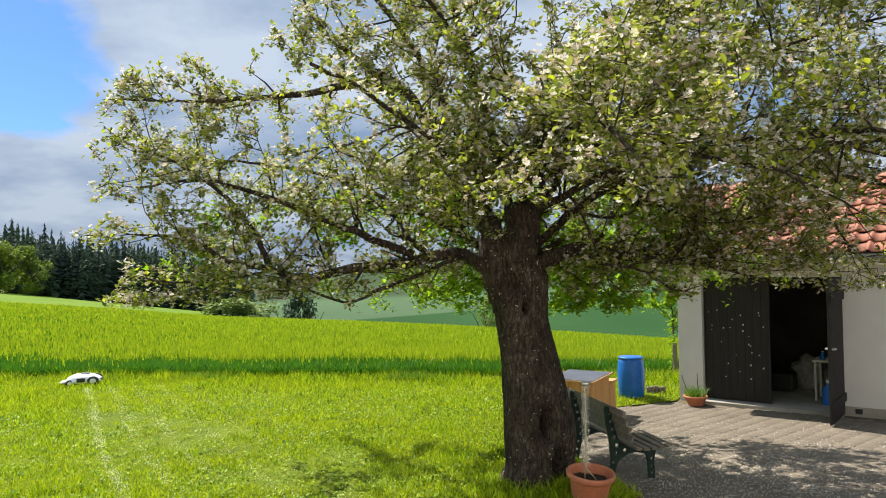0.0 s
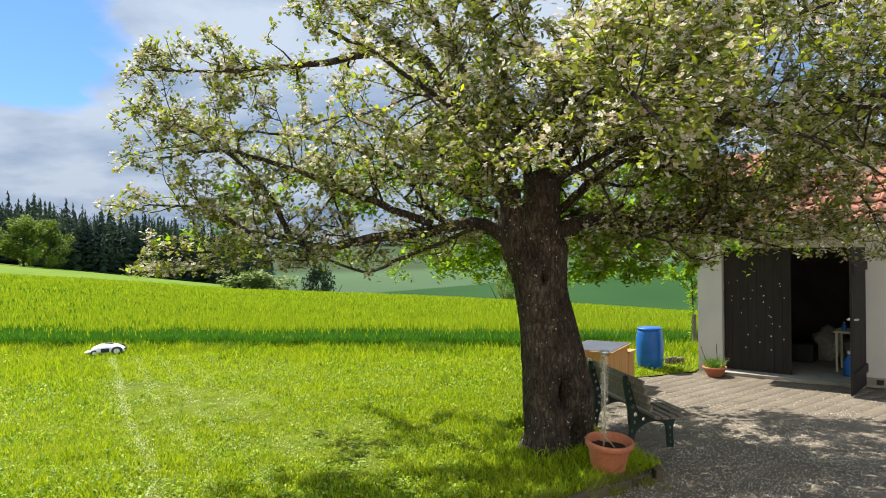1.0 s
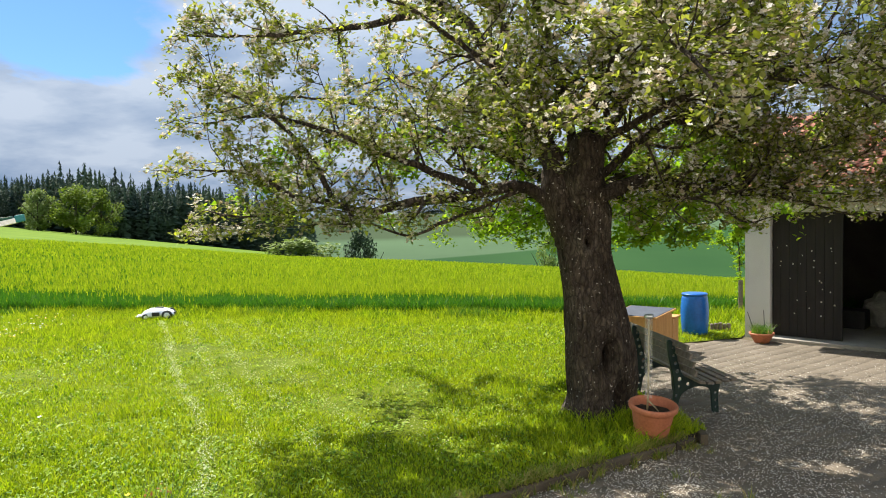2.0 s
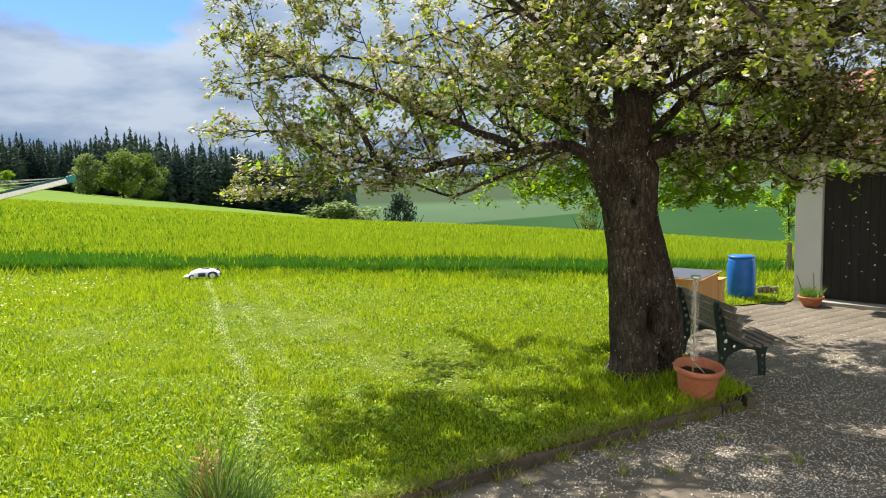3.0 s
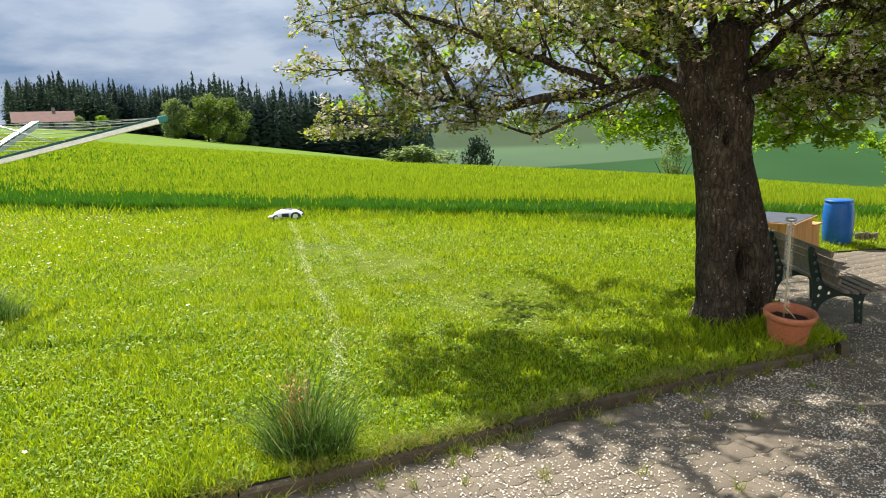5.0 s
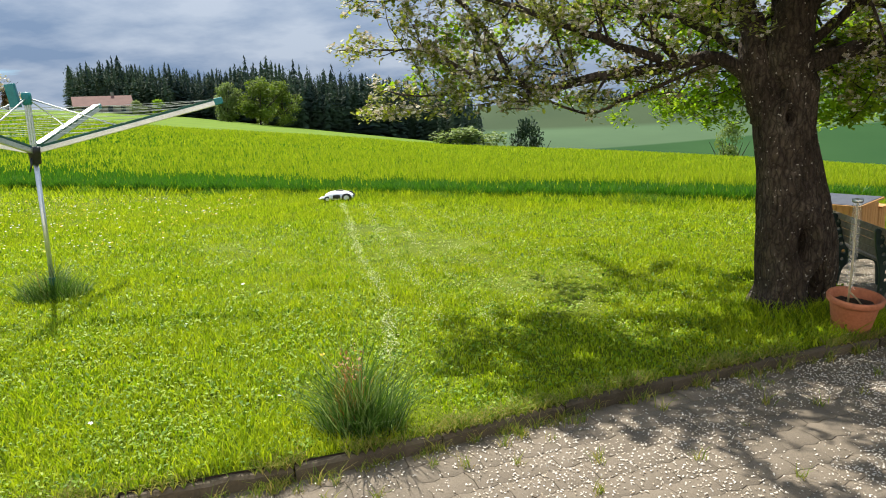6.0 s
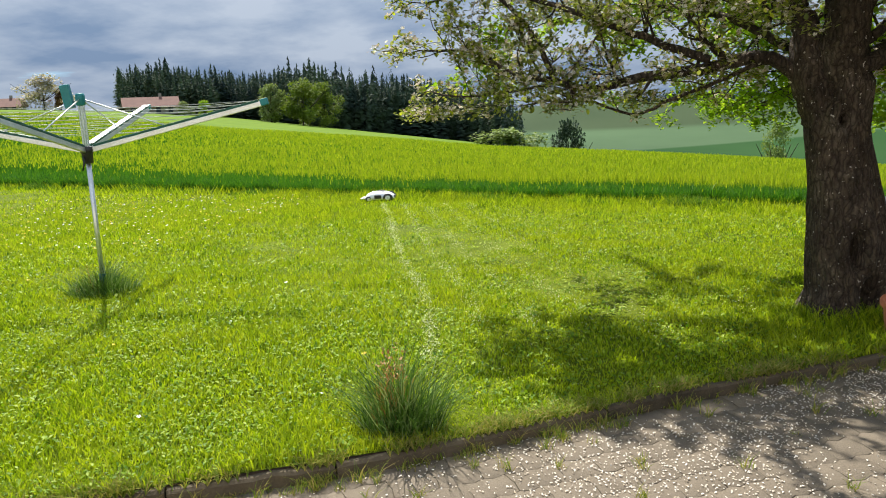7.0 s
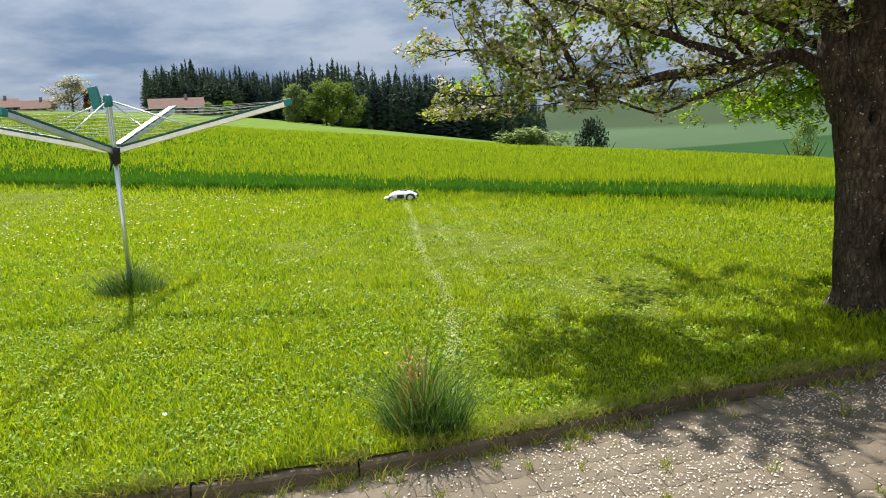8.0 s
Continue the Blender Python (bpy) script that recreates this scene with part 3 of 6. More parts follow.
def build_kerb():
    """Low kerb stones laid end to end along the lawn."""
    P = kerb_line(0.02)
    seg = np.r_[0, np.cumsum(np.linalg.norm(np.diff(P, axis=0), axis=1))]
    kerb = thing("kerb")
    tagged(kerb, "low weathered dark concrete edging stones with grass hanging over", "kerb", kind="structure")
    rng = random.Random(4)
    s = 0.0
    stones = []
    while s < seg[-1] - 0.2:
        L = rng.uniform(0.88, 1.02)
        stones.append((s, min(s + L, seg[-1])))
        s += L + 0.012
    for a, b in stones:
        n = 9
        line = np.array([[np.interp(q, seg, P[:, 0]), np.interp(q, seg, P[:, 1])] for q in np.linspace(a, b, n)])
        t = np.gradient(line, axis=0)
        t /= np.linalg.norm(t, axis=1, keepdims=True)
        nrm = np.stack([-t[:, 1], t[:, 0]], -1)
        lift, tip = rng.uniform(-0.008, 0.008), rng.uniform(-0.006, 0.006)
        bm = bmesh.new()
        prof = [(-0.004, -0.1), (0.0, 0.066), (0.016, 0.082), (0.052, 0.083), (0.066, 0.072), (0.068, -0.1)]
        rings = []
        for i, (c, q) in enumerate(zip(line, nrm)):
            j = noise.noise(Vector((c[0] * 9, c[1] * 9, 1.0))) * 0.012
            rings.append([bm.verts.new((c[0] + q[0] * (o + tip + j), c[1] + q[1] * (o + tip + j), z + (lift + j if z > 0 else 0))) for o, z in prof])
        for r1, r2 in zip(rings, rings[1:]):
            for k in range(len(prof) - 1):
                bm.faces.new((r1[k], r1[k + 1], r2[k + 1], r2[k]))
        bm.faces.new(rings[0][::-1]); bm.faces.new(rings[-1])
        bmesh.ops.recalc_face_normals(bm, faces=bm.faces[:])
        part("kerb_stone", bm, M["kerb"], kerb)
    # the return of the kerb beside the flower pot
    bm = made_box((0.07, 0.5, 0.2), (2.47, 6.86, 0.0), pose(0, 0, 0, 0, 0, -4), 0.008)
    part("kerb_stone", bm, M["kerb"], kerb)


M["kerb"] = surface("kerb", (0.035, 0.028, 0.018), (0.115, 0.09, 0.06), 7, 0.95, fine=60, relief=0.6, dist=0.01, vary=0.3)
build_kerb()


# ---------------------------------------------------------------- garage
GX, GY = Vector((0.747, -0.664, 0)), Vector((0.664, 0.747, 0))       # along the front, and inwards
GARAGE = Matrix(((GX.x, GY.x, 0, 5.02), (GX.y, GY.y, 0, 11.90), (0, 0, 1, 0), (0, 0, 0, 1)))
LINTEL, EAVE = 2.00, 2.27


def build_garage():
    g = thing("garage", GARAGE)
    tagged(g, "white rendered garage with red tiled roof and dark wooden doors", "garage")
    W, D, T = 6.4, 4.6, 0.24
    o1, o2, o3, o4 = 0.39, 2.42, 3.10, 5.30

    def wall(name, x0, x1, y0, y1, z0, z1, mat="garage_wall"):
        return part(name, made_box((x1 - x0, y1 - y0, z1 - z0), ((x0 + x1) / 2, (y0 + y1) / 2, (z0 + z1) / 2), bevel=0.006), M[mat], g)

    wall("pillar", 0, o1, 0, T, -0.05, LINTEL)
    wall("pillar", o2, o3, 0, T, -0.05, LINTEL)
    wall("pillar", o4, W, 0, T, -0.05, LINTEL)
    wall("lintel", 0, W, 0.003, T, LINTEL, EAVE + 0.02)
    wall("side_wall", 0.003, T, T, D, -0.05, EAVE)
    wall("side_wall", W - T, W - 0.003, T, D, -0.05, EAVE)
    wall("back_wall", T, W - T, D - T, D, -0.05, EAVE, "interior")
    wall("plinth", o2 + 0.002, o3 - 0.002, -0.012, 0.0, -0.05, 0.13, "concrete")
    wall("sill", o1, o2, -0.22, 0.35, -0.05, 0.05, "concrete")
    wall("sill", o3, o4, -0.1, 0.35, -0.05, 0.05, "concrete")
    wall("garage_floor", T, W - T, 0.35, D - T, -0.05, 0.045, "concrete")
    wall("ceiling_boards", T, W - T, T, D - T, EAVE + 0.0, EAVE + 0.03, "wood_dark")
    part("vent", made_box((0.09, 0.02, 0.07), (2.60, -0.02, 0.07), bevel=0.004), M["black_plastic"], g)
    # soffit board, fascia and gutter
    part("fascia", made_box((W + 0.8, 0.03, 0.14), (W / 2 - 0.05, -0.30, EAVE - 0.03), bevel=0.004), M["fascia"], g)
    part("soffit", made_box((W + 0.8, 0.32, 0.02), (W / 2 - 0.05, -0.145, EAVE - 0.075)), M["fascia"], g)
    bm = bmesh.new()
    n, R = 10, 0.065
    rings = []
    for x in (-0.47, W + 0.38):
        rings.append([bm.verts.new((x, -0.385 + r * math.cos(math.pi + math.pi * k / n), EAVE + 0.06 + r * math.sin(math.pi + math.pi * k / n))) for r, ks in ((R, range(n + 1)), (R - 0.006, range(n, -1, -1))) for k in ks])
    m = len(rings[0])
    for k in range(m):
        bm.faces.new((rings[0][k], rings[0][(k + 1) % m], rings[1][(k + 1) % m], rings[1][k]))
    bm.faces.new(rings[0][::-1]); bm.faces.new(rings[1])
    part("gutter", bm, M["zinc"], g, "grey zinc half-round gutter")
    # left leaf, closed
    leaf_door(g, pose(o1 + 0.01, 0.10, 0.055, 0, 0, -3), 1.02, LINTEL - 0.065, handle=False)
    leaf_door(g, pose(o2 - 0.01, -0.005, 0.02, 0, 0, -91), 0.98, LINTEL - 0.03, handle=True)
    leaf_door(g, pose(o3 + 0.01, 0.10, 0.055, 0, 0, 0), 1.08, LINTEL - 0.065, handle=False)
    leaf_door(g, pose(o3 + 1.11, 0.10, 0.055, 0, 0, 0), 1.08, LINTEL - 0.065, handle=False)
    for x in (o1 - 0.002, o2 - 0.05):
        part("door_post", made_box((0.05, 0.09, LINTEL - 0.05), (x + 0.026, 0.09 + 0.15, LINTEL / 2 + 0.025)), M["wood_dark"], g)
    # roof: two slopes of interlocking tiles
    pitch, run = 27, 2.75
    slope = run / math.cos(radians(pitch))
    roof = part("roof", made_box((W + 0.8, slope, 0.05), (0, slope / 2, -0.03)), M["wood_dark"], g)
    roof.matrix_local = pose(W / 2 - 0.05, -0.36, EAVE + 0.09, pitch)
    back = part("roof", made_box((W + 0.8, slope, 0.05), (0, -slope / 2, -0.03)), M["roof_tile"], g)
    back.matrix_local = pose(W / 2 - 0.05, -0.36 + 2 * run, EAVE + 0.09, -pitch)
    part("gable", gable_mesh(D, T, EAVE, math.tan(radians(pitch)) * 2.3), M["garage_wall"], g)
    tile = tile_mesh()
    rows, cols = int(slope / 0.33), int((W + 0.8) / 0.215)
    for r in range(rows):
        for c in range(cols):
            t = mesh_object("roof_tile", tile, M["roof_tile"], roof)
            t.matrix_local = pose(-(W + 0.8) / 2 + 0.11 + c * 0.215, r * 0.33 - 0.04, 0.004 + random.uniform(-0.002, 0.002), random.uniform(-0.6, 0.6) - 2.2, 0, random.uniform(-0.5, 0.5))
    return g


def gable_mesh(depth, t, z, rise):
    bm = bmesh.new()
    A = [bm.verts.new((x, y, zz)) for x in (0.004, t) for y, zz in ((0, z + 0.02), (depth, z + 0.02), (depth / 2, z + rise))]
    for f in ((0, 1, 2), (5, 4, 3), (0, 3, 4, 1), (1, 4, 5, 2), (2, 5, 3, 0)):
        bm.faces.new([A[i] for i in f])
    return bm


def tile_mesh():
    """One interlocking clay tile with a trough and a roll."""
    prof = [(-0.108, 0.0), (-0.095, 0.022), (-0.07, 0.033), (-0.045, 0.022), (-0.03, 0.004), (0.03, 0.0), (0.07, 0.004), (0.108, 0.012)]
    V, F = [], []
    for y, lift in ((0.0, 0.020), (0.36, 0.0)):
        for up in (0.0, -0.012):
            V += [(x, y, z + lift + up) for x, z in prof]
    n = len(prof)
    for k in range(n - 1):
        F += [(k, k + 1, 2 * n + k + 1, 2 * n + k), (n + k + 1, n + k, k, k + 1)[::-1], (3 * n + k, 3 * n + k + 1, n + k + 1, n + k)]
    me = bpy.data.meshes.new("roof_tile")
    me.from_pydata(V, [], F)
    me.polygons.foreach_set("use_smooth", np.array([i % 3 == 0 for i in range(len(F))]))
    me.update()
    return me


def leaf_door(g, m, width, height, handle):
    """A boarded door leaf hung at its corner."""
    d = thing("door")
    d.parent, d.matrix_local = g, m
    d["label"] = "dark brown boarded door leaf with petals stuck on it"
    n = 8
    w = width / n
    for k in range(n):
        part("plank", made_box((w - 0.003, 0.028, height), ((k + 0.5) * w, random.uniform(-0.001, 0.001), height / 2), bevel=0.004), M["wood_dark"], d)
    for z in (0.25, height - 0.25):
        part("ledge", made_box((width - 0.02, 0.026, 0.12), (width / 2, 0.029, z), bevel=0.004), M["wood_dark"], d)
    rng = np.random.default_rng(int(width * 1000))
    at = np.stack([rng.uniform(0.05, width - 0.05, 26), np.full(26, -0.0165), rng.uniform(0.08, height * 0.75, 26)], -1)
    shape = np.array([(-0.5, 0, -0.4), (0.45, -0.1, -0.5), (0.5, 0, 0.4), (-0.3, -0.15, 0.5)])
    v, f = stamp(shape, np.array([(0, 1, 2), (0, 2, 3)]), at, rng.normal(0, 0.1, 26), rng.uniform(0.012, 0.026, 26))
    mesh_object("stuck_petals", raw_mesh("stuck_petals", v, f), M["petal"], d, "white petals stuck to the boards")["kind"] = "stuff"
    if handle:
        part("handle", made_box((0.12, 0.05, 0.022), (width - 0.12, 0.045, 1.02), bevel=0.006), M["aluminium"], d, "pale metal door handle")
        part("handle", made_box((0.12, 0.05, 0.022), (width - 0.12, -0.04, 1.02), bevel=0.006), M["aluminium"], d, "pale metal door handle")


garage = build_garage()


# ---------------------------------------------------------------- apple tree
def clump_noise(p):
    return noise.noise(Vector(p))


class Tree:
    """Grows limbs, branches and twigs, and remembers where leaves sit."""

    def __init__(self, seed, keep):
        self.rng, self.keep = np.random.default_rng(seed), keep
        self.limbs, self.wood, self.spurs = [], Heap(), []

    def limb(self, pts, r0, r1, kids, spread=1.0):
        P = smooth_line(pts, 0.09)
        n = len(P)
        P[1:-1] += self.rng.normal(0, 0.005, (n - 2, 3))
        R = np.linspace(r0, r1, n) ** 1.0
        self.limbs.append((P, R))
        for p, r in zip(P, R):
            for _ in range(2 if r < 0.034 else 1 if r < 0.06 else 0):
                self.spurs.append(p + self.rng.normal(0, 0.03 + 1.2 * r, 3))
        total = np.sum(np.linalg.norm(np.diff(P, axis=0), axis=1))
        for _ in range(int(kids * total)):
            i = int(self.rng.uniform(0.12, 1.0) * (n - 1))
            t = P[min(i + 1, n - 1)] - P[max(i - 1, 0)]
            t /= np.linalg.norm(t)
            side = self.rng.normal(size=3)
            side[2] = abs(side[2]) * 0.7 - 0.25
            side -= t * (side @ t)
            side /= np.linalg.norm(side)
            way = t * self.rng.uniform(0.2, 0.9) + side
            self.branch(P[i], way, self.rng.uniform(0.6, 1.35) * spread, R[i] * 0.45, 2)
        self.branch(P[-1], P[-1] - P[-3], 0.7 * spread, r1, 2)

    def branch(self, p, way, length, r, level):
        way = way / np.linalg.norm(way)
        n = max(3, int(length / 0.085))
        pts = [p]
        droop = self.rng.normal(0.02, 0.05)
        for k in range(n):
            way = way + self.rng.normal(0, 0.16, 3) + np.array([0, 0, droop])
            way /= np.linalg.norm(way)
            q = pts[-1] + way * (length / n)
            if not self.keep(q):
                way[2] += 0.35
                q = pts[-1] + way / np.linalg.norm(way) * (length / n)
                if not self.keep(q):
                    break
            pts.append(q)
        if len(pts) < 3:
            return
        P = np.array(pts)
        r = float(np.clip(r, 0.003 if level < 2 else 0.006, 0.026))
        self.wood.add(*tube_arrays(P, np.linspace(r, 0.0025, len(P)), 5 if level > 1 else 4))
        if level > 0:
            for _ in range(self.rng.poisson(length * (4.4 if level > 1 else 3.4))):
                i = self.rng.integers(1, len(P))
                side = self.rng.normal(size=3) + np.array([0, 0, 0.25])
                t = P[i] - P[i - 1]
                self.branch(P[i], t / np.linalg.norm(t) * 0.7 + side / np.linalg.norm(side), length * self.rng.uniform(0.25, 0.5), r * 0.5, level - 1)
        first = 1 if level < 2 else 2
        for i in range(first, len(P)):
            if self.rng.random() < (0.70 if level < 2 else 0.60):
                self.spurs.append(P[i] + self.rng.normal(0, 0.012, 3))
        self.spurs.append(P[-1])


LEAF = np.array([(0, 0, 0), (0.30, 0.32, 0.05), (0, 0.45, -0.03), (-0.30, 0.32, 0.05), (0.27, 0.66, 0.03), (-0.27, 0.66, 0.03), (0, 1.0, -0.10)], float)
LEAF_F = np.array([(0, 1, 2), (0, 2, 3), (2, 1, 4), (2, 5, 3), (2, 4, 6), (2, 6, 5)])


def scatter_leaves(spots, per, size, rng, up=0.35, spread=0.02):
    at = np.repeat(np.asarray(spots), per, 0)
    n = len(at)
    at = at + rng.normal(0, spread, (n, 3))
    return stamp(LEAF * [1, 1, 1], LEAF_F, at, rng.uniform(0, 2 * np.pi, n), rng.uniform(0.6, 1.15, n) * size, rng.normal(up, 0.55, n))


def star_flower():
    V, F = [(0, 0, 0)], []
    for k in range(5):
        a = 2 * math.pi * k / 5
        for da, r, z in ((-0.5, 0.75, 0.22), (0.0, 1.0, 0.30), (0.5, 0.75, 0.22)):
            V.append((r * math.cos(a + da), r * math.sin(a + da), z))
        b = 1 + 3 * k
        F += [(0, b, b + 1), (0, b + 1, b + 2)]
    return np.array(V), np.array(F)


# bearing, height, width, height and depth of hollows (-) and swellings (+) of the trunk
KNOTS = [(-1.46, 0.72, 0.17, 0.14, -0.36), (-1.46, 0.72, 0.34, 0.23, 0.065), (-1.12, 0.74, 0.16, 0.26, 0.075),
         (-1.25, 0.98, 0.22, 0.10, 0.055), (-0.92, 0.22, 0.30, 0.26, -0.42), (-0.95, 0.46, 0.22, 0.13, 0.05),
         (-1.55, 1.84, 0.30, 0.125, 0.11), (-1.52, 1.84, 0.14, 0.06, -0.26), (-1.98, 2.17, 0.24, 0.14, -0.34),
         (-0.75, 1.72, 0.35, 0.12, 0.03), (-2.5, 1.45, 0.3, 0.14, 0.03), (-2.6, 0.75, 0.35, 0.2, 0.03), (-2.05, 0.10, 0.35, 0.18, 0.06)]


def build_trunk():
    """A stout leaning trunk with ridged bark, a hollow at its foot and cut stubs."""
    n, rows = 128, 190
    zs = np.linspace(-0.1, 2.40, rows)
    cx = np.interp(zs, [0, 0.25, 0.52, 0.86, 1.14, 1.42, 1.75, 1.98, 2.26], [1.685, 1.672, 1.66, 1.648, 1.62, 1.571, 1.507, 1.50, 1.47])
    hw = np.interp(zs, [-0.1, 0.05, 0.25, 0.52, 0.86, 1.14, 1.42, 1.75, 1.98, 2.15, 2.28, 2.40], [0.41, 0.355, 0.318, 0.322, 0.320, 0.298, 0.270, 0.250, 0.272, 0.290, 0.25, 0.08])
    V = []
    for z, x, h in zip(zs, cx, hw):
        for k in range(n):
            a = 2 * math.pi * k / n
            c, s = math.cos(a), math.sin(a)
            flare = max(0.0, 0.35 - z) * 0.30 * (0.5 + 0.5 * math.sin(5 * a + 1.0))
            wide = 0.05 * math.exp(-((z - 0.55) / 0.35) ** 2) * max(0, c) ** 2
            r = h * (1 + 0.05 * math.sin(3 * a + z * 1.3) + 0.045 * noise.noise(Vector((c * 2, s * 2, z * 1.6)))) + flare + wide
            r += 0.020 * noise.noise(Vector((c * 7, s * 7, z * 2.0))) + 0.010 * noise.noise(Vector((c * 18, s * 18, z * 4.5)))
            # hollow in the foot, an old scar and knots, on the side towards the yard
            for ka, kz, wa, wz, deep in KNOTS:
                da = (a - ka + math.pi) % (2 * math.pi) - math.pi
                r += deep * math.exp(-(da / wa) ** 2 - ((z - kz) / wz) ** 2)
            V.append((x + r * c, 7.31 + r * s * 0.92, z))
    i, k = np.meshgrid(np.arange(rows - 1), np.arange(n), indexing="ij")
    k2 = (k + 1) % n
    Q = np.stack([i * n + k, i * n + k2, (i + 1) * n + k2, (i + 1) * n + k], -1).reshape(-1, 4)
    return raw_mesh("trunk", V, Q, True)


BOUGHS = [
    # start to tip, thickness at both ends; the first five reach out over the lawn
    ([(1.30, 7.28, 2.08), (1.05, 7.22, 2.32), (0.83, 7.2, 2.39), (0.39, 7.2, 2.31), (-0.2, 7.2, 2.25), (-0.6, 7.2, 2.17), (-0.93, 7.25, 2.27), (-1.3, 7.35, 2.34), (-1.72, 7.45, 2.58), (-2.2, 7.5, 2.62)], 0.066, 0.010),
    ([(1.25, 7.35, 2.50), (1.0, 7.45, 3.0), (0.62, 7.4, 3.7), (0.31, 7.4, 4.1), (-0.13, 7.4, 4.08), (-0.58, 7.4, 3.99), (-1.12, 7.4, 3.94), (-1.72, 7.4, 3.91), (-2.3, 7.4, 3.93)], 0.07, 0.010),
    ([(0.45, 7.15, 2.38), (-0.2, 7.3, 2.65), (-0.9, 7.4, 2.95), (-1.6, 7.5, 3.15), (-2.2, 7.6, 3.1)], 0.040, 0.010),
    ([(-0.90, 7.25, 2.25), (-0.98, 7.35, 2.41), (-1.24, 7.4, 2.86), (-1.72, 7.4, 3.25), (-2.2, 7.4, 3.47)], 0.032, 0.009),
    ([(0.88, 7.2, 2.34), (0.45, 7.2, 2.17), (0.1, 7.2, 2.03), (-0.21, 7.2, 1.93), (-0.53, 7.2, 2.05), (-0.95, 7.25, 2.08)], 0.022, 0.008),
    ([(0.31, 7.4, 4.1), (-0.02, 7.4, 4.31), (-0.4, 7.4, 4.64), (-0.6, 7.4, 4.95)], 0.03, 0.010),
    ([(1.48, 7.40, 2.45), (1.35, 7.4, 3.3), (1.0, 7.1, 4.3), (0.7, 6.9, 5.4)], 0.10, 0.03),
    ([(1.60, 7.15, 2.26), (2.0, 7.1, 2.41), (2.3, 7.1, 2.38), (2.7, 7.1, 2.30), (3.3, 7.2, 2.25), (3.85, 7.3, 2.12)], 0.080, 0.012),
    ([(1.62, 7.45, 2.40), (2.4, 7.3, 3.0), (3.6, 6.9, 3.35), (4.6, 6.8, 3.5), (5.6, 6.9, 3.5)], 0.09, 0.02),
    ([(1.50, 7.25, 2.80), (1.55, 6.3, 3.3), (1.45, 5.2, 3.4), (1.4, 4.3, 3.15), (1.4, 3.8, 2.9)], 0.07, 0.012),
    ([(1.22, 7.25, 2.62), (0.7, 6.3, 3.2), (0.1, 5.4, 3.5), (-0.3, 4.9, 3.6)], 0.07, 0.012),
    ([(1.58, 7.30, 2.75), (2.4, 6.3, 3.15), (3.3, 5.2, 3.2), (4.0, 4.5, 3.05)], 0.08, 0.012),
    ([(1.50, 7.50, 2.30), (1.35, 8.4, 2.9), (1.25, 9.3, 3.0), (1.1, 10.4, 2.95), (0.9, 11.4, 2.8)], 0.09, 0.012),
    ([(1.62, 7.50, 2.30), (2.4, 8.4, 2.6), (3.1, 9.3, 2.45), (3.6, 9.9, 2.2)], 0.09, 0.012),
    ([(1.35, 7.50, 2.35), (0.5, 8.3, 2.9), (-0.5, 9.2, 3.1), (-1.2, 10.2, 3.1), (-1.7, 11.2, 2.9)], 0.09, 0.012),
    ([(0.5, 8.3, 2.9), (-0.4, 8.6, 3.3), (-1.3, 8.8, 3.5), (-2.2, 8.9, 3.55)], 0.05, 0.010),
    ([(1.60, 7.45, 2.50), (2.2, 7.4, 3.6), (2.9, 7.2, 4.7), (3.4, 7.0, 5.4)], 0.09, 0.02),
    ([(1.35, 7.45, 2.50), (0.9, 7.6, 3.8), (0.2, 7.5, 4.9), (-0.4, 7.4, 5.3)], 0.08, 0.02),
    ([(1.45, 7.45, 2.2), (1.38, 8.4, 2.2), (1.25, 9.2, 1.98), (1.1, 9.9, 1.82)], 0.05, 0.010),
    ([(1.7, 7.45, 2.25), (2.2, 8.4, 2.25), (2.6, 9.2, 2.0), (3.1, 9.8, 1.85)], 0.05, 0.010),
    ([(2.7, 7.05, 2.40), (2.7, 7.9, 2.3), (2.6, 8.6, 2.0)], 0.035, 0.010),
    ([(2.2, 7.4, 3.6), (3.6, 7.0, 4.2), (5.0, 6.8, 4.6)], 0.06, 0.012),
    ([(2.8, 5.4, 4.3), (3.8, 5.0, 4.2), (4.6, 4.8, 3.9)], 0.05, 0.012),
    ([(2.9, 7.2, 4.7), (4.2, 6.6, 4.9), (5.0, 6.4, 4.6)], 0.05, 0.012),
    ([(-0.72, 7.40, 2.28), (-1.2, 7.3, 2.2), (-1.8, 7.3, 2.15), (-2.1, 7.35, 2.2)], 0.03, 0.008),
    ([(3.6, 6.9, 3.35), (4.4, 7.0, 2.85), (4.9, 7.1, 2.3)], 0.05, 0.010),
    ([(4.6, 6.8, 3.5), (5.1, 6.2, 3.2), (5.5, 5.6, 2.9)], 0.05, 0.010),
    ([(3.3, 5.2, 3.2), (4.1, 5.3, 3.0), (4.9, 5.2, 2.75)], 0.05, 0.012),
    ([(2.4, 7.3, 3.0), (3.4, 7.4, 2.8), (4.3, 7.6, 2.45), (4.8, 7.8, 2.2)], 0.06, 0.012),
    ([(1.55, 6.3, 3.3), (2.2, 5.4, 3.1), (2.6, 4.5, 2.85)], 0.05, 0.012),
    ([(3.6, 6.9, 3.35), (4.4, 6.2, 2.95), (5.2, 5.8, 2.7)], 0.05, 0.012),
    ([(2.7, 7.05, 2.40), (3.2, 7.7, 2.45), (3.7, 8.2, 2.3)], 0.05, 0.010),
    ([(1.35, 7.4, 3.3), (2.0, 6.2, 4.0), (2.8, 5.4, 4.3)], 0.06, 0.012),
    ([(1.0, 7.1, 4.3), (0.6, 6.5, 4.6), (0.3, 6.0, 4.7)], 0.05, 0.012),
]


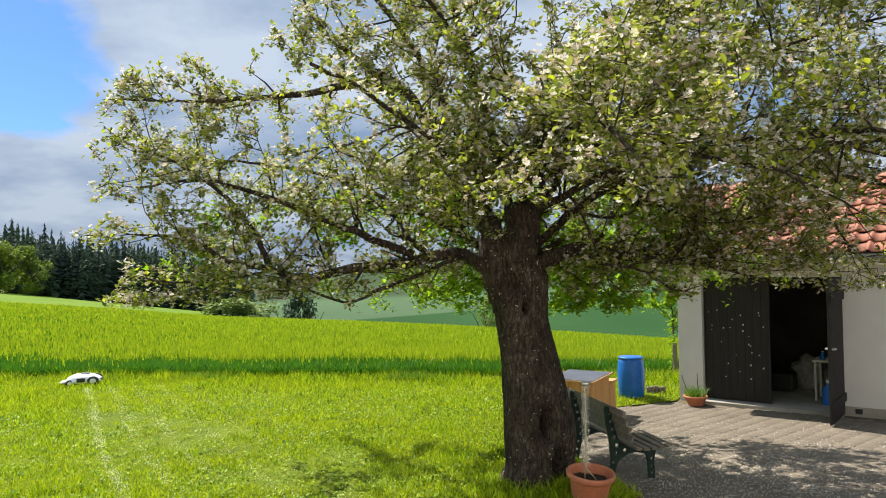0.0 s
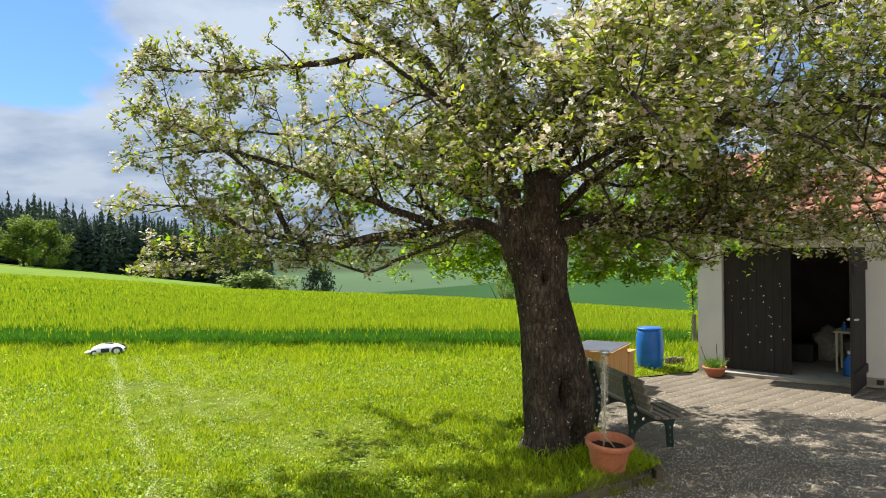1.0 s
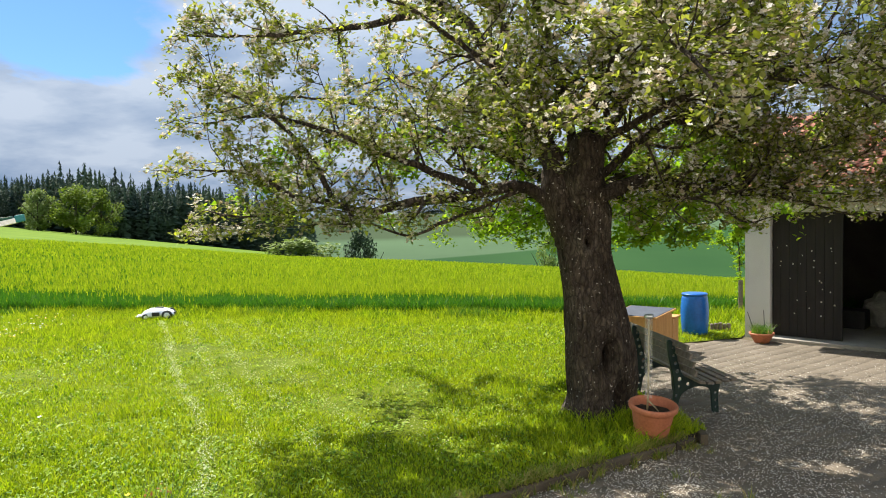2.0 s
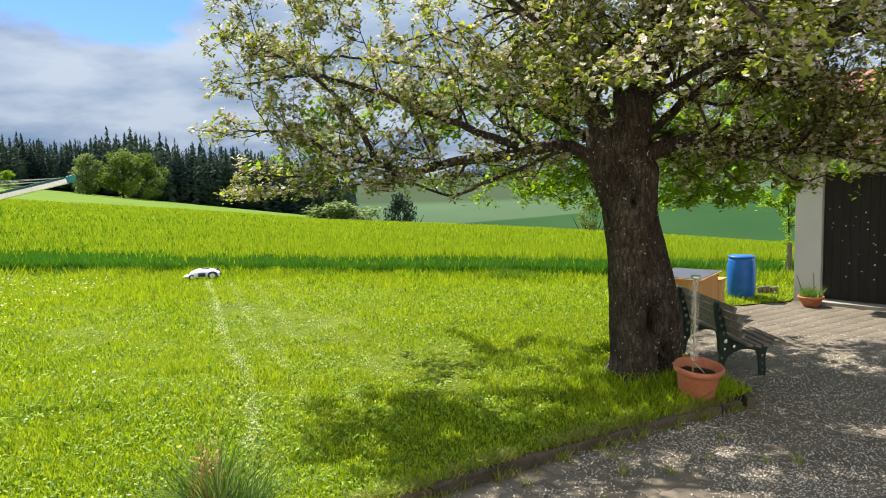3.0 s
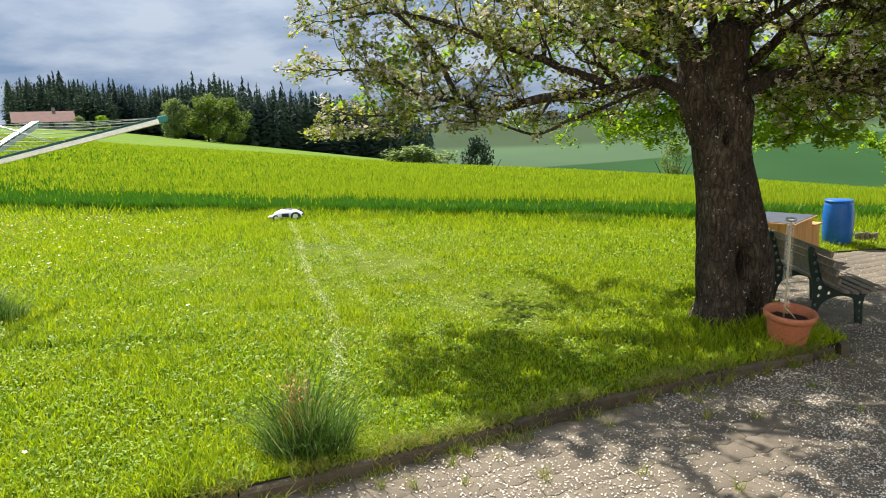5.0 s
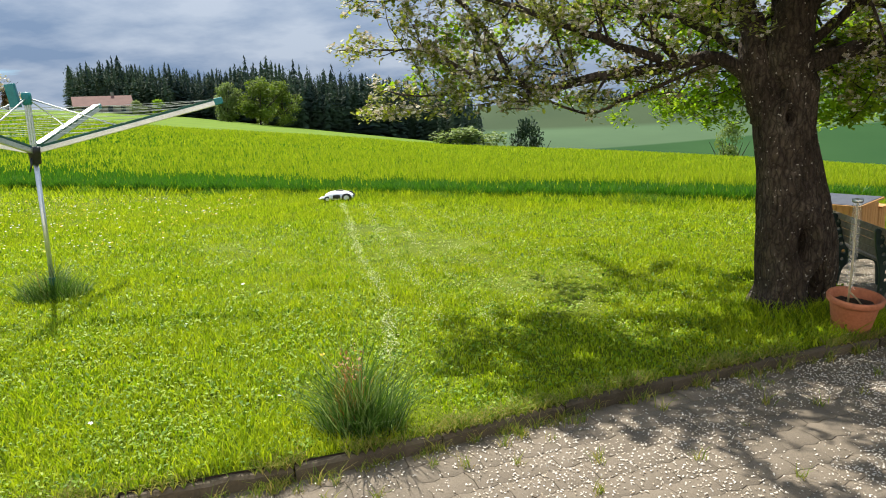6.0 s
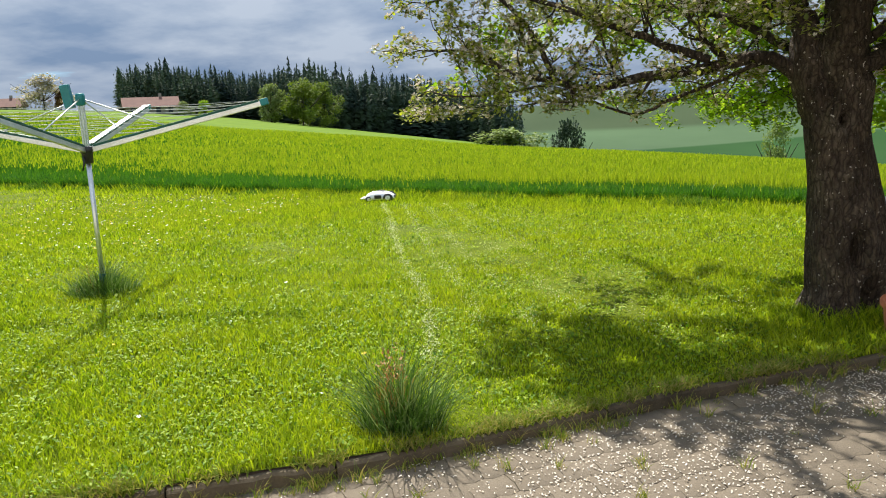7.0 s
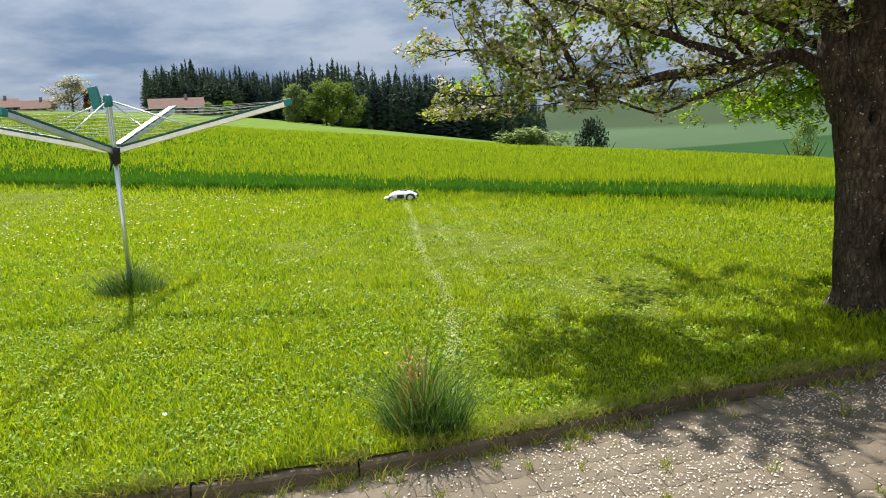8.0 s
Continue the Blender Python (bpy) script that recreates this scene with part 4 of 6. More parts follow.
def build_apple_tree():
    def keep(q):
        x, y, z = q
        r = math.hypot((x - 1.5) / (4.05 if x < 1.5 else 4.5), (y - 7.3) / (3.8 if y < 7.3 else 4.7))
        low = np.interp(y, [3.5, 6.3, 7.6, 8.6, 11], [2.62, 2.0, 1.95, 1.72, 1.65])
        if -0.6 < x < 1.35 and 6.2 < y < 8.2:
            low = 2.0
        if 0.13 < x / y < 0.27 and y < 7.1:
            low = 2.2 + 0.05 * y
        if y < 6.9 and z > 3.5 and x < -0.9 + 1.1 * (6.9 - y):
            return False
        return z > low and r < 1.0 and z < np.interp(x, [-2.6, -1.9, -1.2, -0.9, -0.4, 0.3, 1.5], [3.9, 4.3, 4.15, 4.4, 4.9, 5.7, 6.3])

    tree = thing("apple_tree", pose(1.6, 7.3, 0))
    tagged(tree, "old blossoming apple tree with thick gnarled trunk on the lawn edge", "tree")
    inv = tree.matrix_world.inverted()

    def own(name, me, mat, label="", kind=""):
        ob = mesh_object(name, me, mat, tree, label)
        ob.matrix_local = inv
        if kind:
            ob["kind"] = kind
        return ob

    own("trunk", build_trunk(), M["bark"], "thick grey-brown furrowed trunk with knots and a hollow")
    T = Tree(5, keep)
    for k, (pts, r0, r1) in enumerate(BOUGHS):
        slim = 1.0 if k < 6 or pts[0] == (1.60, 7.15, 2.26) else 0.5
        low = k > 5 and sum(p[2] for p in pts) / len(pts) < 2.65 and pts[-1][0] > 1.0
        T.limb(pts, r0 * slim, r1, 8.0 if low else 5.6 if k < 6 else 7.6 if pts[-1][0] > 2.5 or pts[-1][1] < 6.2 else 4.6, 0.72 if k < 6 else 0.95)
    for P, R in T.limbs:
        v, q = tube_arrays(P, R, 14, 0.022, len(P))
        own("limb", raw_mesh("limb", v, q, True), M["bark"])
    # the cut stub above the fork, and the live stem beside it
    for pts, radii, name, label in (([(1.54, 7.34, 2.02), (1.51, 7.22, 2.38), (1.55, 7.13, 2.90)], [0.15, 0.20, 0.195, 0.165, 0.14, 0.05], "stub", "sawn-off stub of an old limb"), ([(1.48, 7.30, 1.55), (1.37, 7.28, 1.95), (1.25, 7.26, 2.3), (1.23, 7.27, 2.75)], [0.08, 0.165, 0.165, 0.125, 0.09, 0.06], "stem", "")):
        S = smooth_line(pts, 0.035)
        v, q = tube_arrays(S, np.interp(np.linspace(0, 1, len(S)), [0, 0.25, 0.5, 0.8, 0.94, 1], radii), 22, 0.035, 3)
        own(name, raw_mesh(name, v, q, True), M["bark"], label)
    own("brushwood", T.wood.mesh("brushwood"), M["bark"], kind="stuff")
    rng = np.random.default_rng(8)
    spurs = np.array(T.spurs)
    # low sunward spurs: backlight painted as brighter leaves; blossoming spurs elsewhere
    sunlit = (spurs[:, 1] > 7.9) & (spurs[:, 2] < 3.1)
    v, f = scatter_leaves(spurs[sunlit], 6, 0.075, rng, 0.2, 0.04)
    own("fresh_foliage", raw_mesh("fresh_foliage", v, f), M["young_or_sunlit_leaf"], "leaves in a brighter yellow-green for sun shining through", "stuff")
    spurs = spurs[~sunlit]
    v, f = scatter_leaves(spurs, 6, 0.056, rng, 0.35, 0.03)
    own("crown", raw_mesh("crown", v, f), M["apple_leaf"], "dense crown of small fresh green leaves", "stuff")
    sv, sf = star_flower()
    pick = spurs[rng.random(len(spurs)) < 0.52]
    at = np.repeat(pick, 6, 0) + rng.normal(0, 0.034, (len(pick) * 6, 3)) + [0, 0, 0.012]
    v, f = stamp(sv, sf, at, rng.uniform(0, 6.28, len(at)), rng.uniform(0.014, 0.029, len(at)), rng.normal(0, 0.7, len(at)))
    own("blossom", raw_mesh("blossom", v, f), M["blossom"], "white blossom fading to pale pink", "stuff")


build_apple_tree()


# ---------------------------------------------------------------- yard things
def build_drum():
    d = thing("rain_barrel", pose(4.27, 12.08, 0.035))
    tagged(d, "bright blue plastic drum standing on the grass by the paving", "barrel")
    R, H = 0.222, 0.66
    prof = [(R * 0.86, 0), (R * 0.90, 0.02), (R * 0.97, 0.18), (R, 0.33), (R * 0.985, 0.46), (R * 0.93, 0.58), (R * 0.885, 0.615), (R * 0.86, 0.62), (R * 0.86, 0.63), (R * 0.90, 0.635), (R * 0.90, H), (R * 0.85, H), (R * 0.84, H - 0.05), (R * 0.86, 0.45), (R * 0.84, 0.05)]
    part("body", lathe(bmesh.new(), prof, 40), M["blue_plastic"], d, smooth=True)
    part("rim", lathe(bmesh.new(), [(R * 0.885, 0.638), (R * 0.925, 0.642), (R * 0.93, 0.655), (R * 0.885, 0.665)], 40), M["blue_plastic"], d, smooth=True)
    return d


POT = (1.96, 6.60, 0.07)


def build_pot():
    p = thing("flower_pot", pose(POT[0], POT[1], POT[2], 7, 3, 0))
    tagged(p, "round terracotta flower pot with dark soil beside the kerb", "flower pot")
    prof = [(0.132, 0), (0.139, 0.01), (0.185, 0.275), (0.188, 0.285), (0.205, 0.29), (0.214, 0.30), (0.217, 0.334), (0.211, 0.345), (0.195, 0.345), (0.188, 0.33), (0.181, 0.27), (0.165, 0.23)]
    part("pot_body", lathe(bmesh.new(), prof, 48), M["terracotta"], p, smooth=True)
    bm = bmesh.new()
    n = 40
    c = bm.verts.new((0, 0, 0.275))
    rings = []
    for r in (0.06, 0.12, 0.179):
        rings.append([bm.verts.new((r * math.cos(6.2832 * k / n), r * math.sin(6.2832 * k / n), 0.262 + 0.02 * noise.noise(Vector((r * 20, k * 0.9, 0))))) for k in range(n)])
    for k in range(n):
        bm.faces.new((c, rings[0][k], rings[0][(k + 1) % n]))
        for a, b in zip(rings, rings[1:]):
            bm.faces.new((a[k], b[k], b[(k + 1) % n], a[(k + 1) % n]))
    part("soil", bm, M["soil"], p, "dark potting soil", smooth=True)
    # cane with a clear ribbed sleeve standing in the soil
    s = thing("plant_support", pose(POT[0] - 0.02, POT[1], POT[2] + 0.26))
    tagged(s, "thin cane in a clear ribbed plastic sleeve standing in the pot", "plant support")
    part("cane", tube(bmesh.new(), [(-0.01, 0, -0.03), (0.005, 0, 0.2), (0.02, 0.02, 0.86)], [0.009, 0.009, 0.008], 8), M["bamboo"], s, smooth=True)
    bm = bmesh.new()
    n = 20
    rings = []
    for z in np.linspace(0.12, 0.86, 12):
        rings.append([bm.verts.new((0.02 * z / 0.86 + (0.031 + 0.004 * (k % 2)) * math.cos(6.2832 * k / n), 0.02 * z / 0.86 + (0.031 + 0.004 * (k % 2)) * math.sin(6.2832 * k / n), z)) for k in range(n)])
    for a, b in zip(rings, rings[1:]):
        for k in range(n):
            bm.faces.new((a[k], a[(k + 1) % n], b[(k + 1) % n], b[k]))
    sl = part("sleeve", bm, M["clear_plastic"], s, "clear ribbed plastic sleeve", smooth=True)
    sl.visible_shadow = False
    part("cap", lathe(bmesh.new(), [(0.034, 0.84), (0.042, 0.845), (0.042, 0.868), (0.03, 0.873)], 20, (0.02, 0.02, 0)), M["aluminium"], s, smooth=True)
    part("tie", tube(bmesh.new(), [(0.0, -0.01, 0.1), (0.05, -0.03, 0.05), (0.09, -0.02, 0.0)], [0.008, 0.007, 0.006], 6), M["bamboo"], s, smooth=True)


def clear_plastic():
    m, nt, b = shader("clear_plastic", 0.12, 0, 0.6)
    b.inputs["Base Color"].default_value = (0.80, 0.77, 0.70, 1)
    tr = nt.nodes.new("ShaderNodeBsdfTransparent")
    mx = nt.nodes.new("ShaderNodeMixShader")
    n = noise_tex(nt, coords(nt, (1, 1, 0.2)), 30, 3)
    nt.links.new(ramp(nt, n, (0.3, (0.06,) * 3), (0.7, (0.26,) * 3)), mx.inputs[0])
    nt.links.new(tr.outputs[0], mx.inputs[1]); nt.links.new(b.outputs[0], mx.inputs[2])
    nt.links.new(mx.outputs[0], nt.nodes["Material Output"].inputs["Surface"])
    return m


M["clear_plastic"] = clear_plastic()


def build_hutch():
    """Small wooden hutch with a lower wing behind and a felted lid. Its origin is the front corner by the paving."""
    h = thing("wooden_hutch", pose(3.05, 10.17, 0.01, 0, 0, HUTCH_TURN))
    tagged(h, "small honey-coloured wooden hutch with a dark felt lid beside the lawn", "hutch")

    def boards(x0, x1, y0, y1, tall):
        n = max(2, round((x1 - x0) / 0.09))
        w = (x1 - x0) / n
        for k in range(n):
            for y in (y0, y1):
                part("board", made_box((w - 0.004, 0.018, tall), (x0 + (k + 0.5) * w, y, tall / 2), bevel=0.002), M["hutch_wood"], h)
        n = max(2, round((y1 - y0) / 0.09))
        w = (y1 - y0 - 0.02) / n
        for k in range(n):
            for x in (x0 + 0.009, x1 - 0.009):
                part("board", made_box((0.018, w - 0.004, tall), (x, y0 + 0.01 + (k + 0.5) * w, tall / 2), bevel=0.002), M["hutch_wood"], h)

    boards(-0.62, -0.02, 0.03, 0.74, 0.57)
    boards(-0.55, -0.02, 0.765, 1.02, 0.48)
    for x in (-0.60, -0.035):
        part("corner_post", made_box((0.03, 0.012, 0.56), (x, 0.014, 0.28), bevel=0.003), M["hutch_wood"], h)
    lid = part("lid", made_box((0.70, 0.80, 0.025), (0, 0, 0), bevel=0.003), M["hutch_wood"], h)
    lid.matrix_local = pose(-0.32, 0.385, 0.605, 2.5, 0, 0)
    part("felt", made_box((0.66, 0.76, 0.006), (0, 0, 0.016)), M["roof_felt"], lid, "dark blue-grey roofing felt")
    part("wing_lid", made_box((0.60, 0.28, 0.022), (-0.285, 0.90, 0.495), bevel=0.003), M["hutch_wood"], h)


HUTCH_TURN = -37
build_drum()
build_pot()
build_hutch()


def iron_side():
    """Cast side of the bench: one plate with round holes, leg, seat rail and back post. Local x runs from the back to the front."""
    out = [(0.00, 0.0), (0.05, 0.0), (0.085, 0.16), (0.14, 0.235), (0.26, 0.285), (0.38, 0.275), (0.435, 0.22), (0.455, 0.0), (0.515, 0.0), (0.51, 0.2), (0.55, 0.36), (0.535, 0.40), (0.36, 0.365), (0.20, 0.375), (0.12, 0.42), (0.075, 0.55), (0.035, 0.72), (-0.005, 0.78), (-0.035, 0.76), (-0.02, 0.60), (0.02, 0.42), (0.035, 0.28), (0.02, 0.14)]
    return out


HOLES = [(0.025, 0.70, 0.017), (0.03, 0.62, 0.019), (0.05, 0.54, 0.021), (0.07, 0.455, 0.024), (0.095, 0.37, 0.026), (0.085, 0.29, 0.02), (0.055, 0.20, 0.019), (0.035, 0.11, 0.018), (0.03, 0.04, 0.014), (0.185, 0.315, 0.022), (0.465, 0.315, 0.03), (0.485, 0.21, 0.02), (0.487, 0.13, 0.018), (0.487, 0.06, 0.015), (0.33, 0.322, 0.018)]


def plate_with_holes(outline, holes, thick):
    """A flat plate with round holes through it, as a filled curve."""
    cu = bpy.data.curves.new("plate", "CURVE")
    cu.dimensions, cu.fill_mode, cu.extrude, cu.bevel_depth, cu.bevel_resolution = "2D", "BOTH", thick / 2 - 0.003, 0.003, 1
    loops = [smooth_loop(outline)] + [[(x + r * math.cos(-6.2832 * k / 14), z + r * math.sin(-6.2832 * k / 14)) for k in range(14)] for x, z, r in holes]
    for pts in loops:
        sp = cu.splines.new("POLY")
        sp.points.add(len(pts) - 1)
        for p, (x, z) in zip(sp.points, pts):
            p.co = (x, z, 0, 1)
        sp.use_cyclic_u = True
    ob = bpy.data.objects.new("plate", cu)
    scene.collection.objects.link(ob)
    bpy.context.view_layer.update()
    me = bpy.data.meshes.new_from_object(ob.evaluated_get(bpy.context.evaluated_depsgraph_get()))
    bpy.data.objects.remove(ob)
    me.name = "end_frame"
    me.transform(Matrix.Rotation(math.pi / 2, 4, "X"))
    me.materials.clear()
    return me


def smooth_loop(pts):
    """A rounded closed outline."""
    out, n = [], len(pts)
    for i in range(n):
        a, b, c, d = (np.array(pts[(i + k) % n]) for k in (-1, 0, 1, 2))
        for t in (0, 0.34, 0.67):
            out.append(tuple(0.5 * (2 * b + (c - a) * t + (2 * a - 5 * b + 4 * c - d) * t * t + (3 * b - a - 3 * c + d) * t ** 3)))
    return out


def build_bench():
    """Local x: from the back to the front; local y: along the bench, away from the near end."""
    m = Matrix(((BENCH_X[0], BENCH_Y[0], 0, BENCH_AT[0]), (BENCH_X[1], BENCH_Y[1], 0, BENCH_AT[1]), (0, 0, 1, 0.0), (0, 0, 0, 1)))
    b = thing("garden_bench", m)
    tagged(b, "slatted wooden garden bench with dark green cast-iron sides on the paving", "bench")
    me = plate_with_holes(iron_side(), HOLES, 0.03)
    for y in (0.0, BENCH_LONG - 0.0):
        o = mesh_object("end_frame", me, M["cast_iron"], b, "dark green cast-iron side with round holes")
        o.location = (0, y, 0)
    over = 0.34
    L = BENCH_LONG + 2 * over
    seat = [(0.515, 0.418, 10), (0.435, 0.408, 4), (0.350, 0.398, 0), (0.265, 0.396, -2), (0.18, 0.404, -8)]
    back = [(0.115, 0.50, 70), (0.088, 0.585, 72), (0.06, 0.67, 73), (0.03, 0.755, 74)]
    for x, z, a in seat + back:
        part("slat", made_box((0.062, L, 0.026), (x, BENCH_LONG / 2 + random.uniform(-0.006, 0.006), z), pose(0, 0, 0, 0, -a), 0.005), M["bench_wood"], b)


BENCH_AT, BENCH_X, BENCH_Y, BENCH_LONG = (2.46, 7.60), (0.993, 0.12), (-0.12, 0.993), 0.95
build_bench()


def build_planter():
    p = thing("bowl_planter", pose(5.05, 11.35, 0.0))
    tagged(p, "low terracotta bowl with straggly plants and two canes by the garage", "planter")
    part("bowl", lathe(bmesh.new(), [(0.10, 0), (0.11, 0.01), (0.17, 0.12), (0.185, 0.13), (0.185, 0.155), (0.17, 0.155), (0.155, 0.12)], 32), M["terracotta"], p, smooth=True)
    rng = np.random.default_rng(3)
    a, r = rng.uniform(0, 6.28, 260), 0.15 * np.sqrt(rng.random(260))
    at = np.stack([r * np.cos(a), r * np.sin(a), np.full(260, 0.13)], -1)
    v, f = blades(at, rng.uniform(0.08, 0.22, 260), np.full(260, 0.008), rng.uniform(0.2, 1.1, 260), rng)
    mesh_object("foliage", raw_mesh("foliage", v, f), M["long_blade"], p)
    for x, y, h, l in ((-0.08, 0.0, 0.48, -0.14), (0.06, 0.02, 0.50, -0.02)):
        part("cane", tube(bmesh.new(), [(x, y, 0.08), (x + l, y, h)], [0.006, 0.005], 6), M["wood_dark"], p)
    # pale timber edging by the wall
    e = thing("edging_log", pose(4.90, 12.25, 0.04, 0, 0, -10))
    tagged(e, "short row of weathered grey-brown log edging in the grass", "log edging")
    for k in range(5):
        part("log", lathe(bmesh.new(), [(0.03, 0), (0.032, 0.01), (0.032, 0.12 + 0.01 * (k % 3)), (0.025, 0.13 + 0.01 * (k % 3))], 10, (-0.27 + k * 0.066, 0, -0.02)), M["bench_wood"], e)


build_planter()


def build_mower():
    """Low robot mower: white shell, dark base, large rear wheels."""
    m = thing("robot_mower", pose(-5.55, 14.85, 0.11, 0, 0, MOWER_TURN) @ Matrix.Diagonal((0.92, 0.92, 0.80, 1)))
    tagged(m, "small white robotic lawn mower with black wheels at the mown edge", "robot mower")
    bm = bmesh.new()
    rings = []
    for x, w, z0, z1 in ((-0.34, 0.15, 0.07, 0.13), (-0.30, 0.21, 0.06, 0.19), (-0.18, 0.245, 0.055, 0.25), (0.0, 0.25, 0.055, 0.265), (0.16, 0.235, 0.06, 0.24), (0.28, 0.20, 0.06, 0.18), (0.34, 0.14, 0.07, 0.12)):
        rings.append([bm.verts.new((x, w * c, z0 + (z1 - z0) * s)) for c, s in ((-1, 0), (-1, 0.35), (-0.9, 0.7), (-0.6, 0.94), (0, 1), (0.6, 0.94), (0.9, 0.7), (1, 0.35), (1, 0))])
    for a, b in zip(rings, rings[1:]):
        for k in range(8):
            bm.faces.new((a[k], a[k + 1], b[k + 1], b[k]))
        bm.faces.new((a[8], a[0], b[0], b[8]))
    bm.faces.new(rings[0][::-1]); bm.faces.new(rings[-1])
    bmesh.ops.recalc_face_normals(bm, faces=bm.faces[:])
    part("shell", bm, M["white_plastic"], m, "white domed shell", smooth=True)
    part("bumper", made_box((0.60, 0.46, 0.06), (0, 0, 0.055), bevel=0.02), M["black_plastic"], m, "dark lower body")
    part("nose", made_box((0.16, 0.36, 0.035), (-0.37, 0, 0.085), pose(0, 0, 0, 0, -8), 0.012), M["white_plastic"], m, "low white front bumper")
    for y in (-0.245, 0.245):
        part("side_panel", made_box((0.16, 0.03, 0.10), (-0.03, y, 0.13), bevel=0.01), M["black_plastic"], m, "dark side panel")
    part("rear_panel", made_box((0.03, 0.24, 0.07), (0.335, 0, 0.11), bevel=0.01), M["black_plastic"], m, "dark rear panel")
    part("hatch", made_box((0.16, 0.14, 0.02), (0.02, 0, 0.262), bevel=0.008), M["black_plastic"], m)
    part("sensor", made_box((0.03, 0.10, 0.03), (-0.335, 0, 0.12), bevel=0.008), M["black_plastic"], m)
    for x, y, r in ((0.2, -0.255, 0.11), (0.2, 0.255, 0.11), (-0.24, -0.21, 0.075), (-0.24, 0.21, 0.075)):
        w = part("wheel", lathe(bmesh.new(), [(r * 0.6, -0.03), (r * 0.95, -0.028), (r, -0.015), (r, 0.015), (r * 0.95, 0.028), (r * 0.6, 0.03)], 22), M["black_plastic"], m, smooth=True)
        w.matrix_local = pose(x, y, r - 0.005, 90)
        part("rim", lathe(bmesh.new(), [(r * 0.42, -0.034), (r * 0.55, -0.034), (r * 0.55, 0.034), (r * 0.42, 0.034)], 16), M["white_plastic"], w)


MOWER_TURN = 12
build_mower()


def build_dryer():
    """Rotary clothes dryer: pole, hub, four rising arms with cords between."""
    at = Vector((-6.07, 7.03, 0.10))
    d = thing("rotary_clothes_dryer", Matrix.Translation(at))
    tagged(d, "aluminium rotary clothes dryer with green caps standing open on the lawn", "clothes dryer")
    hub, top, reach, tip_z = 1.62, 2.20, 1.97, 2.07
    part("lower_pole", tube(bmesh.new(), [(0.0, 0, -0.1), (0.02, -0.01, hub)], [0.026, 0.026], 20), M["aluminium"], d, smooth=True)
    part("ground_sleeve", lathe(bmesh.new(), [(0.034, -0.1), (0.036, 0.0), (0.036, 0.22), (0.03, 0.23)], 20), M["green_plastic"], d, "dark green ground sleeve", smooth=True)
    base = Vector((0.02, -0.01, 0))
    for k in range(4):
        a = math.pi / 2 * k + math.pi / 4
        part("upper_pole_bar", made_box((0.016, 0.016, top - hub), base + Vector((0.024 * math.cos(a), 0.024 * math.sin(a), (hub + top) / 2)), bevel=0.003), M["aluminium"], d)
    part("head", lathe(bmesh.new(), [(0.035, top - 0.08), (0.048, top - 0.07), (0.05, top + 0.02), (0.042, top + 0.05), (0.02, top + 0.055)], 20, base), M["teal_plastic"], d, "teal plastic head", smooth=True)
    part("hub", lathe(bmesh.new(), [(0.04, hub - 0.13), (0.055, hub - 0.12), (0.06, hub - 0.02), (0.075, hub), (0.075, hub + 0.05), (0.05, hub + 0.06)], 20, base), M["black_plastic"], d, "black plastic hub", smooth=True)
    part("lever", tube(bmesh.new(), [(0.02, -0.07, hub - 0.06), (0.05, -0.11, hub - 0.12), (0.03, -0.12, hub - 0.20)], [0.012, 0.012, 0.01], 8), M["black_plastic"], d, smooth=True)
    first = math.atan2(0.287, 0.958)
    ends = []
    for k in range(4):
        a = first + k * math.pi / 2
        out = Vector((math.cos(a), math.sin(a), 0))
        p0, p1 = base + out * 0.06 + Vector((0, 0, hub + 0.02)), base + out * reach + Vector((0, 0, tip_z))
        ends.append((p0, p1, out))
        way = (p1 - p0)
        turn = way.to_track_quat("X", "Z").to_matrix().to_4x4()
        mid = (p0 + p1) / 2
        arm = part("arm", made_box((way.length, 0.034, 0.056), mid, turn, 0.006), M["aluminium"], d)
        up = turn.to_3x3() @ Vector((0, 0, 1))
        if k == 1:
            part("arm_face", made_box((way.length * 0.96, 0.075, 0.012), mid + up * 0.06, turn, 0.004), M["aluminium"], arm, "bright metal face of the arm")
        part("cord_strip", made_box((way.length * 0.97, 0.040, 0.026), mid + up * 0.040, turn, 0.005), M["green_plastic"], arm, "dark green cord holder strip")
        part("end_cap", made_box((0.09, 0.045, 0.075), p1 + way.normalized() * 0.03 + up * 0.012, turn, 0.012), M["teal_plastic"], arm, "teal end cap")
        m = p0.lerp(p1, 0.46) + up * 0.02
        part("stay", tube(bmesh.new(), [base + out * 0.045 + Vector((0, 0, top - 0.02)), m], [0.008, 0.008], 8), M["aluminium"], d, smooth=True)
    # cover holder clipped beside the head
    cover = part("cover_holder", made_box((0.10, 0.07, 0.26), (-0.10, -0.06, top + 0.02), pose(0, 0, 0, 0, -9, 20), 0.015), M["teal_plastic"], d, "teal plastic cover holder")
    for f in (0.30, 0.40, 0.50, 0.60, 0.70, 0.80, 0.89, 0.97):
        bm = bmesh.new()
        for k in range(4):
            (a0, a1, _), (b0, b1, _) = ends[k], ends[(k + 1) % 4]
            p, q = a0.lerp(a1, f) + Vector((0, 0, 0.045)), b0.lerp(b1, f) + Vector((0, 0, 0.045))
            mid = (p + q) / 2 - Vector((0, 0, 0.03 * f))
            tube(bm, smooth_line([p, mid, q], 0.3), [0.0026] * len(smooth_line([p, mid, q], 0.3)), 5)
        part("cord", bm, M["line_cord"], d)


build_dryer()


